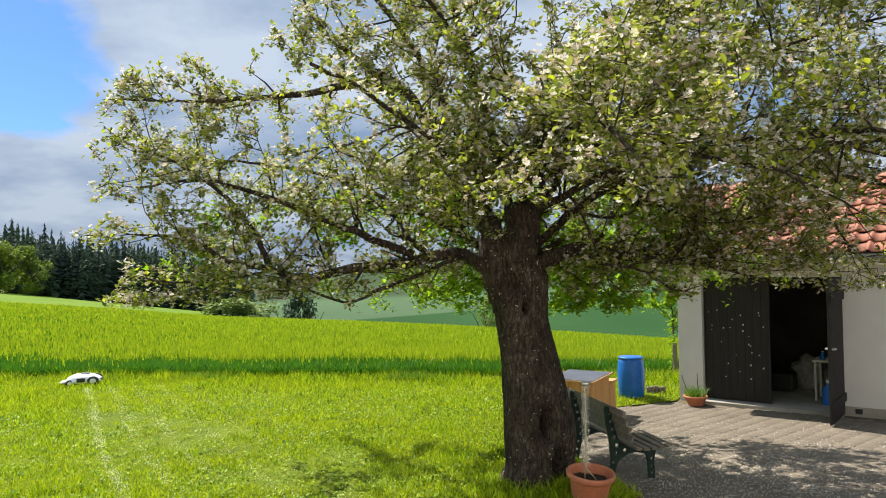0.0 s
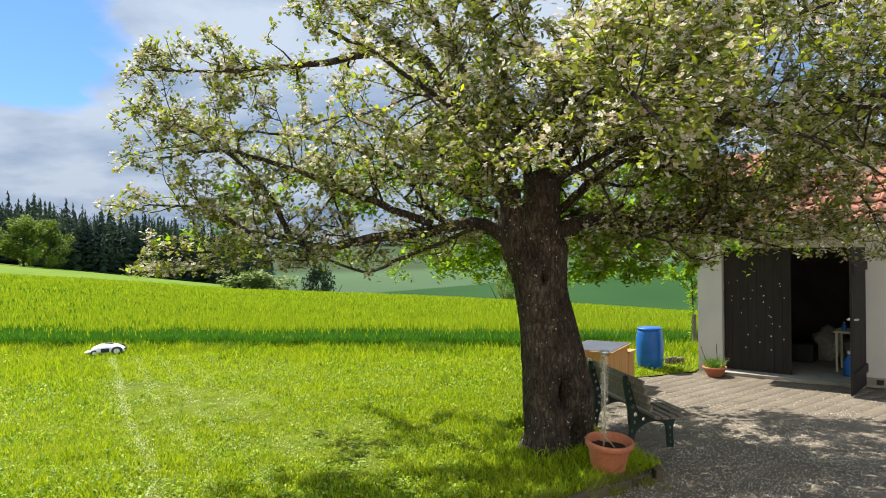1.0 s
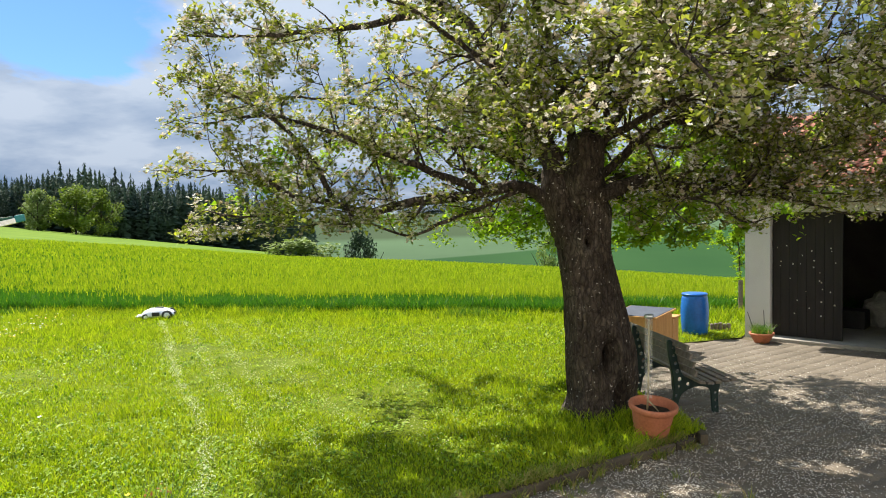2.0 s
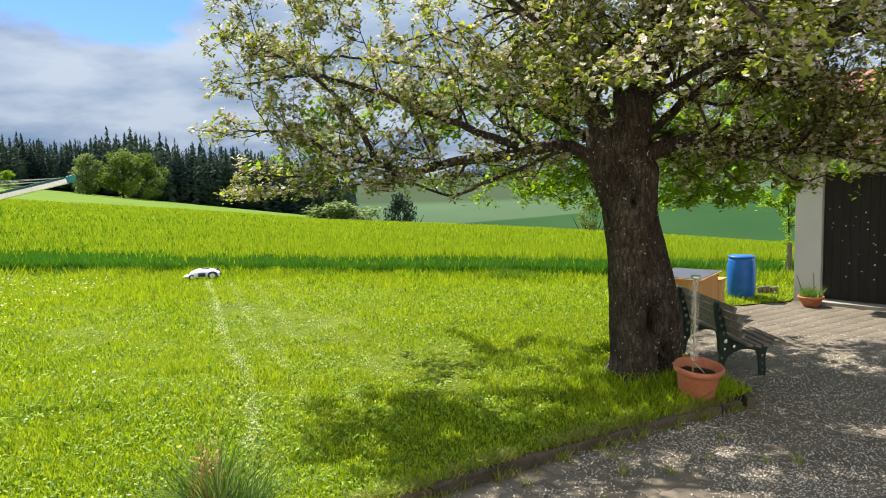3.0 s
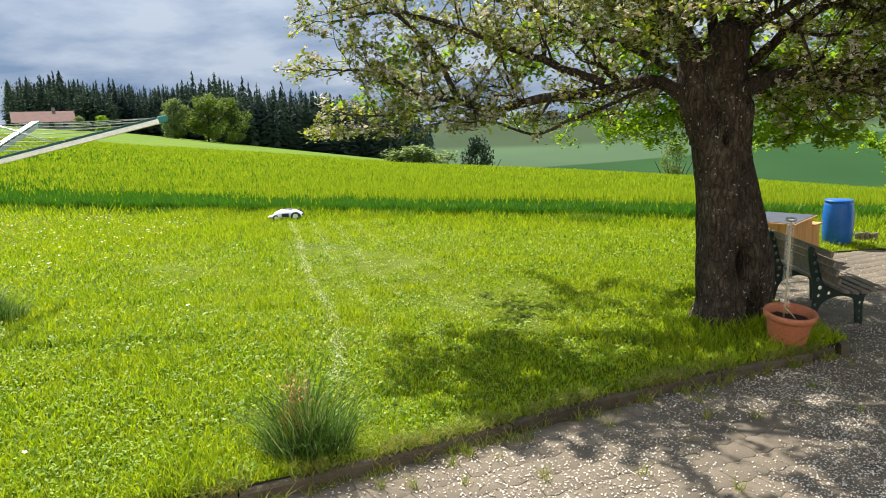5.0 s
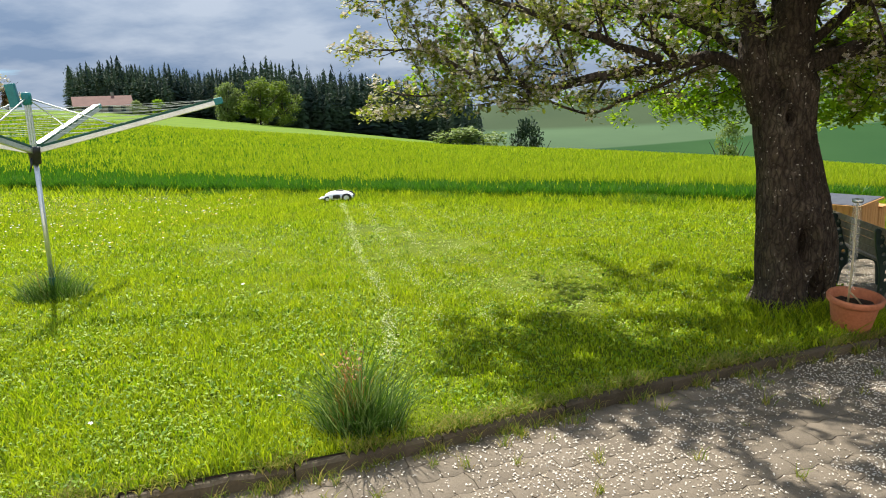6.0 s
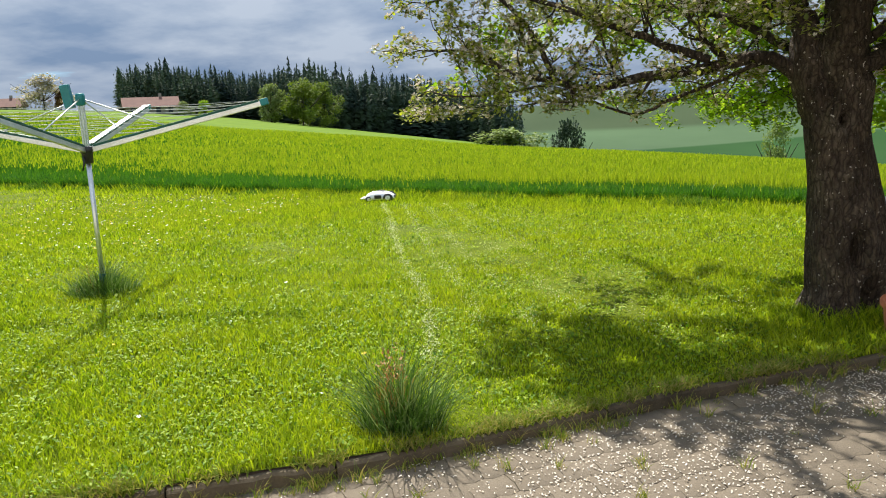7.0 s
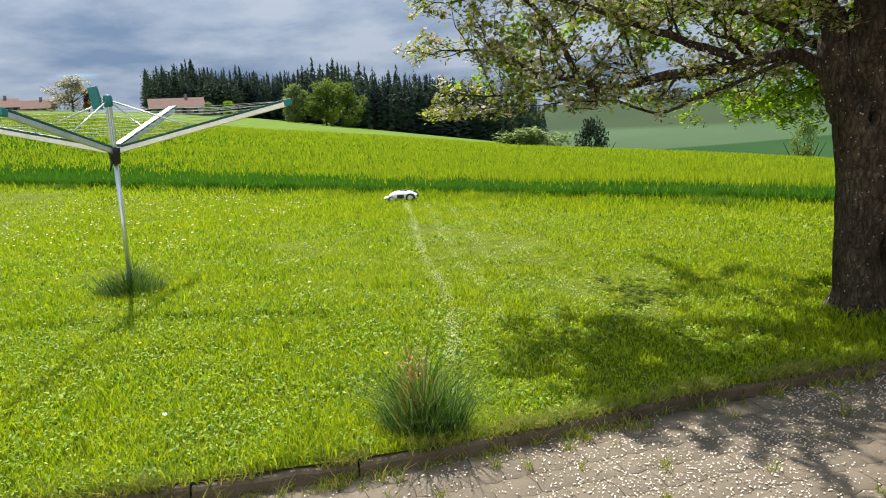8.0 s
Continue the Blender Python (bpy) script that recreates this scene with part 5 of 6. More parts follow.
# ---------------------------------------------------------------- grass, crop, petals
def scatter(n, x0, x1, y0, y1, rng):
    return rng.uniform(x0, x1, n), rng.uniform(y0, y1, n)


TRAIL = [(-1.72, 5.6), (-1.79, 5.85), (-2.3, 7.29), (-3.37, 9.61), (-4.4, 12.2), (-5.3, 14.3)]


def trail_x(y, off=0.0):
    return np.interp(y, [p[1] for p in TRAIL], [p[0] for p in TRAIL]) + off


def in_view(x, y, margin=4.0):
    az = np.degrees(np.arctan2(x, y))
    return (az > -50 - margin) & (az < 37 + margin) & (np.hypot(x, y) > 2.6)


KERB_PTS = kerb_line(0.05)


def kerb_gap(x, y):
    """Distance from the kerb's line, roughly."""
    ky = np.interp(x, KERB_PTS[:, 0], KERB_PTS[:, 1])
    return np.where(x < 2.4, (y - ky) * 0.8, 3.0)


def build_grass():
    rng = np.random.default_rng(21)
    bent, flat = Heap(), Heap()
    for d0, d1, per, wide, tri in ((2.4, 5.0, 4200, 0.0085, True), (5.0, 7.5, 3000, 0.010, True), (7.5, 10.5, 2400, 0.012, False), (10.5, 18, 1300, 0.018, False), (18, 30, 260, 0.03, False)):
        n = int(per * math.radians(95) * 0.5 * (d1 ** 2 - d0 ** 2))
        a, d = np.radians(rng.uniform(-55, 40, n)), np.sqrt(rng.uniform(d0 ** 2, d1 ** 2, n))
        x, y = d * np.sin(a), d * np.cos(a)
        ok = inside_polygon(x, y, LAWN) & (y < edge_y(x) + 0.35)
        x, y = x[ok], y[ok]
        n = len(x)
        tuft = np.array([noise.noise(Vector((p * 1.7, q * 1.7, 0))) + 0.6 * noise.noise(Vector((p * 5.5, q * 5.5, 3))) for p, q in zip(x, y)]) if n < 400000 else np.zeros(n)
        long_side = 1 / (1 + np.exp((x - trail_x(y, -0.05)) * 8))
        edge = np.exp(-np.maximum(0, edge_y(x) - y) / 0.5)
        near_trunk = np.exp(-((np.hypot(x - 1.75, y - 7.0) / 0.8) ** 2))
        kerb_side = np.exp(-np.clip(kerb_gap(x, y), 0, 3) / 0.12)
        h = (0.034 + 0.022 * long_side + 0.040 * np.clip(tuft, -0.6, 1.2) + 0.10 * edge + 0.10 * near_trunk + 0.03 * kerb_side) * rng.uniform(0.55, 1.6, n)
        h = np.clip(h, 0.024, 0.3)
        at = np.stack([x, y, lawn_height(x, y) - 0.014], -1)
        w = np.full(n, wide) * rng.uniform(0.7, 1.4, n)
        v, f = blades(at, h, w, rng.uniform(0.15, 1.0, n), rng, tri)
        (bent if tri else flat).add(v, f)
    for heap in (bent, flat):
        ob = mesh_object("grass", heap.mesh("grass"), M["lawn_blade"])
        tagged(ob, "short bright green lawn grass in sunlight", "grass", kind="stuff")


def build_clippings():
    """Pale dry clippings and petals left in lines by the mower."""
    rng = np.random.default_rng(5)
    at = []
    for off, n, spread in ((0.0, 4200, 0.045), (0.46, 2000, 0.06), (0.92, 1700, 0.065), (1.4, 1400, 0.075), (1.9, 1200, 0.08), (2.4, 800, 0.09), (2.9, 500, 0.1)):
        y = rng.uniform(5.4 if off < 0.1 else 6.4, 14.2, n)
        keep = rng.random(n) < 0.6 + 0.4 * np.sin(y * 2.1 + off * 4) * np.sin(y * 5.3)
        y = y[keep]
        x = trail_x(y, off) + off * 0.35 * (10 - y) / 5 * 0.3 + rng.normal(0, spread, len(y))
        at.append(np.stack([x, y, lawn_height(x, y) + rng.uniform(0.022, 0.05, len(y))], -1))
    n = 3000
    x, y = rng.uniform(-6, 3, n), rng.uniform(4.5, 13.5, n)
    ok = inside_polygon(x, y, LAWN) & (x > trail_x(y) - 2.2 * (rng.random(n) ** 2))
    x, y = x[ok], y[ok]
    at.append(np.stack([x, y, lawn_height(x, y) + rng.uniform(0.015, 0.035, len(x))], -1))
    at = np.concatenate(at)
    v, f = stamp(LEAF * [0.5, 1, 1], LEAF_F, at, rng.uniform(0, 6.28, len(at)), rng.uniform(0.012, 0.023, len(at)), rng.normal(0.1, 0.4, len(at)))
    tagged(mesh_object("grass_clippings", raw_mesh("grass_clippings", v, f), M["clippings"]), "pale dry grass clippings lying in lines on the mown lawn", "clippings", kind="stuff")


def build_weeds():
    """Small clover and plantain leaves that lie between the blades."""
    rng = np.random.default_rng(23)
    H = Heap()
    for d0, d1, per, size in ((2.4, 5.0, 1700, 0.029), (5.0, 8.0, 900, 0.038), (8.0, 13.0, 240, 0.048)):
        n = int(per * math.radians(95) * 0.5 * (d1 ** 2 - d0 ** 2))
        a, d = np.radians(rng.uniform(-55, 40, n)), np.sqrt(rng.uniform(d0 ** 2, d1 ** 2, n))
        x, y = d * np.sin(a), d * np.cos(a)
        clump = np.array([noise.noise(Vector((p * 2.2, q * 2.2, 9))) for p, q in zip(x, y)])
        ok = inside_polygon(x, y, LAWN) & (rng.random(n) < 0.45 + 1.1 * clump + 0.35 * (x < trail_x(y)))
        x, y = x[ok], y[ok]
        n = len(x)
        at = np.stack([x, y, lawn_height(x, y) + rng.uniform(0.005, 0.045, n)], -1)
        H.add(*stamp(LEAF * [0.8, 1, 1], LEAF_F, at, rng.uniform(0, 6.28, n), rng.uniform(0.6, 1.3, n) * size, rng.normal(0.35, 0.45, n)))
    tagged(mesh_object("clover", H.mesh("clover"), M["clover"]), "low clover and plantain leaves among the lawn grass", "weeds", kind="stuff")
    # grass hanging over the kerb, and weeds at its foot and in the joints
    H = Heap()
    k = KERB_PTS[(KERB_PTS[:, 0] > -3.6)]
    n = 15000
    i = rng.integers(0, len(k), n)
    t = np.gradient(k, axis=0)
    t /= np.linalg.norm(t, axis=1, keepdims=True)
    nrm = np.stack([-t[:, 1], t[:, 0]], -1)
    off = rng.uniform(0.0, 0.12, n)
    clump = np.array([noise.noise(Vector((k[j, 0] * 4, k[j, 1] * 4, 2))) for j in i])
    ok = rng.random(n) < 0.45 + 1.2 * clump
    at = np.c_[k[i] + nrm[i] * off[:, None], np.full(n, 0.075)][ok]
    m = len(at)
    H.add(*blades(at, rng.uniform(0.03, 0.11, m), rng.uniform(0.004, 0.008, m), rng.uniform(0.4, 1.8, m), rng))
    spots = []
    for _ in range(170):
        j = rng.integers(0, len(k))
        p = k[j] - nrm[j] * abs(rng.normal(0.01, 0.05 if rng.random() < 0.7 else 0.5))
        spots += [(*p, rng.uniform(0.03, 0.11))] * rng.integers(8, 30)
    S = np.array(spots)
    m = len(S)
    at = np.c_[S[:, :2] + rng.normal(0, 0.018, (m, 2)), np.full(m, -0.005)]
    H.add(*blades(at, S[:, 2] * rng.uniform(0.5, 1.3, m), rng.uniform(0.003, 0.007, m), rng.uniform(0.3, 1.3, m), rng))
    tagged(mesh_object("kerb_weeds", H.mesh("kerb_weeds"), M["weed"]), "grass and weeds growing over the kerb and in paving joints", "weeds", kind="stuff")


M["clover"] = leafy("clover", (0.065, 0.16, 0.008), (0.17, 0.30, 0.010), (0.27, 0.40, 0.016), (0.38, 0.48, 0.06), through=0.42, rough=0.55, spec=0.25)
M["weed"] = leafy("weed", (0.10, 0.19, 0.02), (0.20, 0.27, 0.03), (0.34, 0.33, 0.08), (0.40, 0.31, 0.14), through=0.4)


def build_tussock(x, y, wide, tall, n, seed, name, label):
    """A clump of long uncut grass."""
    rng = np.random.default_rng(seed)
    t = thing(name, pose(x, y, float(lawn_height(x, y))))
    tagged(t, label, "grass tuft")
    a, r = rng.uniform(0, 6.28, n), wide * np.sqrt(rng.random(n))
    r = wide * rng.random(n) ** 0.9
    at = np.stack([r * np.cos(a), r * np.sin(a) * 0.8, np.full(n, -0.01)], -1)
    h = tall * (0.15 + 0.95 * rng.random(n) ** 1.3) * (1 - 0.40 * (r / wide)) * (1 + 0.25 * np.sin(3 * a + seed))
    v, f = blades(at, h, rng.uniform(0.005, 0.010, n), rng.uniform(0.1, 0.7, n) + 1.3 * (r / wide) * rng.random(n), rng, True, a + rng.normal(0, 0.8, n))
    mesh_object("long_grass", raw_mesh("long_grass", v, f), M["tuft_blade"], t)["kind"] = "stuff"
    k = n // 10 if "tussock" in name else n // 40
    v, f = blades(at[:k] * [0.5, 0.5, 1] - [wide * 0.35, 0, 0], h[:k] * 0.5 + tall * 0.5 * rng.random(k), rng.uniform(0.007, 0.013, k), rng.uniform(0.0, 0.4, k), rng)
    mesh_object("dry_straw", raw_mesh("dry_straw", v, f), M["straw"], t, "dry straw-coloured stems")["kind"] = "stuff"
    if "tussock" in name:
        n = 110
        at = np.stack([rng.normal(-0.06, 0.05, n), rng.normal(0, 0.05, n), rng.normal(0.38, 0.06, n)], -1)
        v, f = stamp(LEAF * [0.7, 1, 1], LEAF_F, at, rng.uniform(0, 6.28, n), rng.uniform(0.018, 0.036, n), rng.normal(0.6, 0.5, n))
        mesh_object("dry_leaf_head", raw_mesh("dry_leaf_head", v, f), M["straw"], t, "withered reddish leaves on top")["kind"] = "stuff"
    return t


def build_flowers():
    rng = np.random.default_rng(9)
    sv, sf = star_flower()
    for mat, n, size, name, label in (("flower_white", 520, 0.020, "daisies", "small white daisies in the unmown lawn"), ("flower_yellow", 480, 0.022, "dandelions", "yellow dandelions scattered in the unmown lawn")):
        x, y = rng.uniform(-14, -1.5, n * 3), rng.uniform(3.2, 15.5, n * 3)
        ok = inside_polygon(x, y, LAWN) & (x < trail_x(y) - 0.2) & (rng.random(n * 3) < np.where((x < -7) & (y > 9), 0.9, 0.03))
        x, y = x[ok], y[ok]
        at = np.stack([x, y, lawn_height(x, y) + rng.uniform(0.04, 0.08, len(x))], -1)
        v, f = stamp(sv, sf, at, rng.uniform(0, 6.28, len(x)), rng.uniform(0.7, 1.2, len(x)) * size, rng.normal(0, 0.3, len(x)))
        tagged(mesh_object(name, raw_mesh(name, v, f), M[mat]), label, "flowers", kind="stuff")


def build_crop():
    """Cereal field: dark leafy stalks with pale ears above, thinner and wider far off."""
    rng = np.random.default_rng(31)
    leaf, ear = Heap(), Heap()
    for d0, d1, per, wide in ((13, 18.5, 620, 0.020), (18.5, 24, 220, 0.022), (24, 36, 100, 0.034), (36, 68, 34, 0.065)):
        n = int(per * math.radians(82) * 0.5 * (d1 ** 2 - d0 ** 2))
        a, d = np.radians(rng.uniform(-56, 26, n)), np.sqrt(rng.uniform(d0 ** 2, d1 ** 2, n))
        x, y = d * np.sin(a), d * np.cos(a)
        past = y - edge_y(x) - np.where(x > 3.5, 0.9, 0.25) - 0.12 * np.sin(x * 1.9) * np.sin(x * 0.7)
        ok = past > 0
        x, y, past = x[ok], y[ok], past[ok]
        n = len(x)
        wave = np.array([noise.noise(Vector((p * 0.5, q * 0.5, 7))) for p, q in zip(x, y)])
        wave2 = np.array([noise.noise(Vector((p * 1.3, q * 0.4, 2))) for p, q in zip(x, y)])
        tall = CROP_TALL * (1 + 0.16 * wave) * np.clip(0.75 + past / 1.2, 0, 1) * rng.uniform(0.82, 1.12, n)
        at = np.stack([x, y, land_height(x, y) - 0.01], -1)
        for k in range(2):
            v, f = blades(at + rng.normal(0, wide, (n, 3)) * [1, 1, 0], tall * rng.uniform(0.55, 0.95, n), np.full(n, wide) * rng.uniform(0.7, 1.3, n), rng.uniform(0.05, 0.45, n), rng, False)
            leaf.add(v, f)
        # pale ears held back near the edge to darken the stand's shaded front
        m = rng.random(n) < 0.8 * np.clip((past - 1.1 - 1.0 * wave2) / 1.2, 0.04, 1)
        top = at[m] + np.stack([rng.normal(0, wide, m.sum()), rng.normal(0, wide, m.sum()), tall[m] * 0.78], -1)
        v, f = blades(top, tall[m] * rng.uniform(0.22, 0.38, m.sum()), np.full(m.sum(), wide * 1.1), rng.uniform(0.1, 0.5, m.sum()), rng, False)
        ear.add(v, f)
    # the leafy front of the stand, seen from the lawn
    n = 15000
    x = rng.uniform(-21, 8, n)
    y = edge_y(x) + np.where(x > 3.5, 0.9, 0.25) + 0.12 * np.sin(x * 1.9) * np.sin(x * 0.7) + np.abs(rng.normal(0, 0.22, n))
    clump = np.array([noise.noise(Vector((p * 1.6, 0, 4))) for p in x])
    at = np.stack([x, y, land_height(x, y) - 0.02], -1)
    v, f = blades(at, CROP_TALL * rng.uniform(0.55, 1.0, n) * (1 + 0.25 * clump), rng.uniform(0.018, 0.032, n), rng.uniform(0.1, 0.75, n), rng, True)
    leaf.add(v, f)
    tagged(mesh_object("crop_leaves", leaf.mesh("crop_leaves"), M["crop_leaf"]), "dense dark green stalks of a young cereal field", "crop", kind="stuff")
    tagged(mesh_object("crop_ears", ear.mesh("crop_ears"), M["crop_ear"]), "pale yellow-green ears of the cereal field", "crop", kind="stuff")


def build_margin():
    """Rough verge between the lawn and the field."""
    rng = np.random.default_rng(33)
    n = 40000
    x = rng.uniform(-24, 6.4, n)
    y = edge_y(x) + np.abs(rng.normal(0, 0.28, n)) - 0.12 + np.where(x > 3.5, 0.5 * rng.random(n), 0)
    h = rng.uniform(0.05, 0.15, n) * (1 + 0.7 * np.sin(x * 2.3) * np.sin(x * 0.9 + 1))
    at = np.stack([x, y, np.maximum(land_height(x, y), 0.06)], -1)
    v, f = blades(at, h, rng.uniform(0.012, 0.024, n), rng.uniform(0.2, 0.8, n), rng, False)
    tagged(mesh_object("verge_grass", raw_mesh("verge_grass", v, f), M["long_blade"]), "rough uncut verge grass along the field edge", "grass", kind="stuff")


def build_petals():
    """Fallen petals on the paving, thickest under the tree."""
    rng = np.random.default_rng(17)
    n = 125000
    x, y = rng.normal(2.6, 2.3, n), rng.normal(5.1, 2.5, n)
    ok = ~inside_polygon(x, y, LAWN) & (y > 2.0) & (rng.random(n) < 0.9)
    clumps = np.array([noise.noise(Vector((p * 1.3, q * 1.3, 5))) for p, q in zip(x, y)])
    ok &= rng.random(n) < 0.55 + 1.1 * clumps
    d = (x - 5.02) * GY.x + (y - 11.9) * GY.y
    ok &= d < -0.05
    x, y = x[ok], y[ok]
    at = np.stack([x, y, np.full(len(x), 0.006)], -1)
    shape = np.array([(0.0, -0.62, 0), (0.36, -0.1, 0.16), (0.2, 0.5, 0.22), (-0.34, 0.36, 0.1), (-0.3, -0.14, 0.2)])
    fan = np.array([(0, 1, 2), (0, 2, 3), (0, 3, 4)])
    v, f = stamp(shape, fan, at, rng.uniform(0, 6.28, len(x)), rng.uniform(0.008, 0.017, len(x)), rng.normal(0, 0.4, len(x)))
    tagged(mesh_object("fallen_petals", raw_mesh("fallen_petals", v, f), M["petal"]), "white fallen blossom petals strewn over the paving", "petals", kind="stuff")


build_grass()
build_clippings()
build_weeds()
build_tussock(-1.52, 4.26, 0.27, 0.56, 1250, 1, "grass_tussock", "tall tuft of uncut grass with reddish dry stems by the kerb")
build_tussock(-6.05, 7.0, 0.40, 0.40, 1500, 2, "grass_tuft", "uncut grass tuft round the foot of the clothes dryer")
build_flowers()
build_crop()
build_margin()
build_petals()


# ---------------------------------------------------------------- far trees and houses
def conifer_shape(rng, tiers=24, slim=0.17, bare=0.05):
    """A spruce of ragged drooping boughs; height 1."""
    H = Heap()
    for k in range(tiers):
        z0 = bare + (0.985 - bare) * (k / (tiers - 1)) ** 0.92
        r = slim * ((1 - z0) / (1 - bare)) ** 0.75 + 0.008
        n = max(4, int(8 * (1 - z0) + 4))
        for q in rng.uniform(0, 6.28) + np.arange(n) * 6.283 / n + rng.normal(0, 0.3, n):
            L, w = r * rng.uniform(0.55, 1.3), r * rng.uniform(0.22, 0.5)
            c, s = math.cos(q), math.sin(q)
            drop = rng.uniform(0.005, 0.05)
            z = min(0.985, max(0.03, z0 + rng.normal(0, 0.02)))
            V = np.array([(0, 0, z + 0.03), (c * L * 0.6 - s * w, s * L * 0.6 + c * w, z - drop * 0.4), (c * L, s * L, z - drop), (c * L * 0.6 + s * w, s * L * 0.6 - c * w, z - drop * 0.4)])
            H.add(V, np.array([(0, 1, 2), (0, 2, 3)]))
    a = np.array([0, 2.09, 4.19])
    V = np.concatenate([np.stack([0.012 * np.cos(a), 0.012 * np.sin(a), 0 * a], -1), [(0, 0, 0.9)]])
    H.add(V, np.array([(0, 1, 3), (1, 2, 3), (2, 0, 3)]))
    return np.concatenate(H.v), np.concatenate(H.f)


def broad_shape(rng, n=3000, rx=0.33):
    """A broad crown of many leaf clumps round a few boughs; height 1."""
    up = rng.uniform(0.10, 0.90, 30)
    full = np.sqrt(np.clip(1.05 - up, 0.05, 1)) * 1.1
    cent = np.stack([rng.normal(0, 0.17, 30) * full, rng.normal(0, 0.17, 30) * full, up], -1)
    pick = cent[rng.integers(0, 30, n)]
    off = rng.normal(size=(n, 3))
    off /= np.linalg.norm(off, axis=1, keepdims=True)
    at = pick + off * rng.uniform(0.05, 0.13, n)[:, None]
    at[:, 2] = np.clip(at[:, 2], 0.02, 1.0)
    return stamp(LEAF * [1.2, 1, 1], LEAF_F, at, rng.uniform(0, 6.28, n), rng.uniform(0.022, 0.048, n), rng.normal(0.2, 0.8, n))


def polar(az, d):
    x, y = d * math.sin(radians(az)), d * math.cos(radians(az))
    return x, y, float(land_height(x, y))


def build_forest():
    rng = np.random.default_rng(41)
    shapes = [conifer_shape(rng, 24, w, lo) for w, lo in ((0.13, 0.04), (0.16, 0.05), (0.19, 0.03), (0.22, 0.04), (0.14, 0.45))]
    shapes += [broad_shape(rng, 700), broad_shape(rng, 700)]
    H = Heap()
    for row, (d0, gap) in enumerate(((176, 0.42), (179, 0.40), (183, 0.36), (187, 0.36), (192, 0.34), (198, 0.32), (205, 0.32))):
        az = -38.5 + rng.uniform(0, 0.4)
        while az < -9.5:
            d = d0 + rng.uniform(-2.5, 2.5)
            x, y, z = polar(az, d)
            top = EYE_Z + table(az, [(-40, 0.063), (-35.5, 0.064), (-33, 0.0555), (-29.8, 0.050), (-26.4, 0.0595), (-23, 0.053), (-19, 0.042), (-16, 0.034), (-11, 0.010), (-9, -0.012)]) * d
            h = max(6.0, (top - z)) * rng.uniform(0.74, 1.03) * (0.85 if row == 0 else 1.0)
            if rng.random() < 0.08:
                h *= 1.1
            k = 4 if row > 2 and az < -34 and rng.random() < 0.6 else rng.integers(0, 4)
            if k != 4 and rng.random() < 0.3:
                k = rng.integers(5, 7)
            V, F = shapes[k]
            V = V * [0.55, 0.55, 0.97] if k > 4 else V
            a = rng.uniform(0, 6.28)
            c, s = math.cos(a), math.sin(a)
            W = np.stack([V[:, 0] * c - V[:, 1] * s, V[:, 0] * s + V[:, 1] * c, V[:, 2]], -1) * [h * rng.uniform(0.8, 1.25), h * rng.uniform(0.8, 1.25), h]
            H.add(W + [x, y, z - 0.5], F)
            az += gap * rng.uniform(0.6, 1.3)
    tagged(mesh_object("forest", H.mesh("forest"), M["conifer"]), "dark spruce forest along the far edge of the fields", "forest", kind="stuff")


def build_far_tree(az, d, tall, wide, seed, mat, name, label, bare=0.0, top=None):
    rng = np.random.default_rng(seed)
    x, y, z = polar(az, d)
    if top is not None:
        tall = EYE_Z + top * d - z
    t = thing(name, Matrix.Translation((x, y, z - 0.1)))
    tagged(t, label, "tree" if "tree" in name else "shrub", group="trees and shrubs beyond the field")
    trunk = tube(bmesh.new(), [(0, 0, 0), (0.01 * tall, 0, tall * 0.3), (0, 0.01 * tall, tall * 0.7)], [tall * 0.022, tall * 0.016, tall * 0.006], 8)
    for k in range(6):
        a = k * 1.05
        tube(trunk, [(0, 0, tall * 0.25), (math.cos(a) * wide * 0.25, math.sin(a) * wide * 0.25, tall * 0.5), (math.cos(a) * wide * 0.42, math.sin(a) * wide * 0.42, tall * 0.72)], [tall * 0.012, tall * 0.008, tall * 0.003], 6)
    part("trunk", trunk, M["bark"], t)
    v, f = broad_shape(rng, int(5200 * (1 - bare)))
    mesh_object("crown", raw_mesh("crown", v * [wide, wide, tall], f), M[mat], t)["kind"] = "stuff"
    return t


def build_house(az, d, long, deep, tall, turn, name="farmhouse"):
    x, y, z = polar(az, d)
    h = thing(name, pose(x, y, z - 0.3, 0, 0, turn))
    tagged(h, "distant pale house with a red-brown pitched roof on the hill", "house", group="village houses")
    part("wall", made_box((long, deep, tall), (0, 0, tall / 2), bevel=0.02), M["house_wall"], h)
    bm = bmesh.new()
    o, r = 0.6, deep * 0.32
    P = [bm.verts.new(c) for c in ((-long / 2 - o, -deep / 2 - o, tall - 0.2), (long / 2 + o, -deep / 2 - o, tall - 0.2), (long / 2 + o, 0, tall + r), (-long / 2 - o, 0, tall + r), (-long / 2 - o, deep / 2 + o, tall - 0.2), (long / 2 + o, deep / 2 + o, tall - 0.2))]
    for f in ((0, 1, 2, 3), (3, 2, 5, 4), (0, 3, 4), (1, 5, 2), (0, 4, 5, 1)):
        bm.faces.new([P[i] for i in f])
    roof = part("roof", bm, M["house_roof"], h)
    part("chimney", made_box((0.6, 0.6, 1.4), (long * 0.2, 0.3, tall + r)), M["house_wall"], roof)
    for k in range(4):
        w = part("window", made_box((0.9, 0.08, 1.1), (-long * 0.36 + k * long * 0.24, -deep / 2 - 0.02, tall * 0.55)), M["dark_glass"], h)


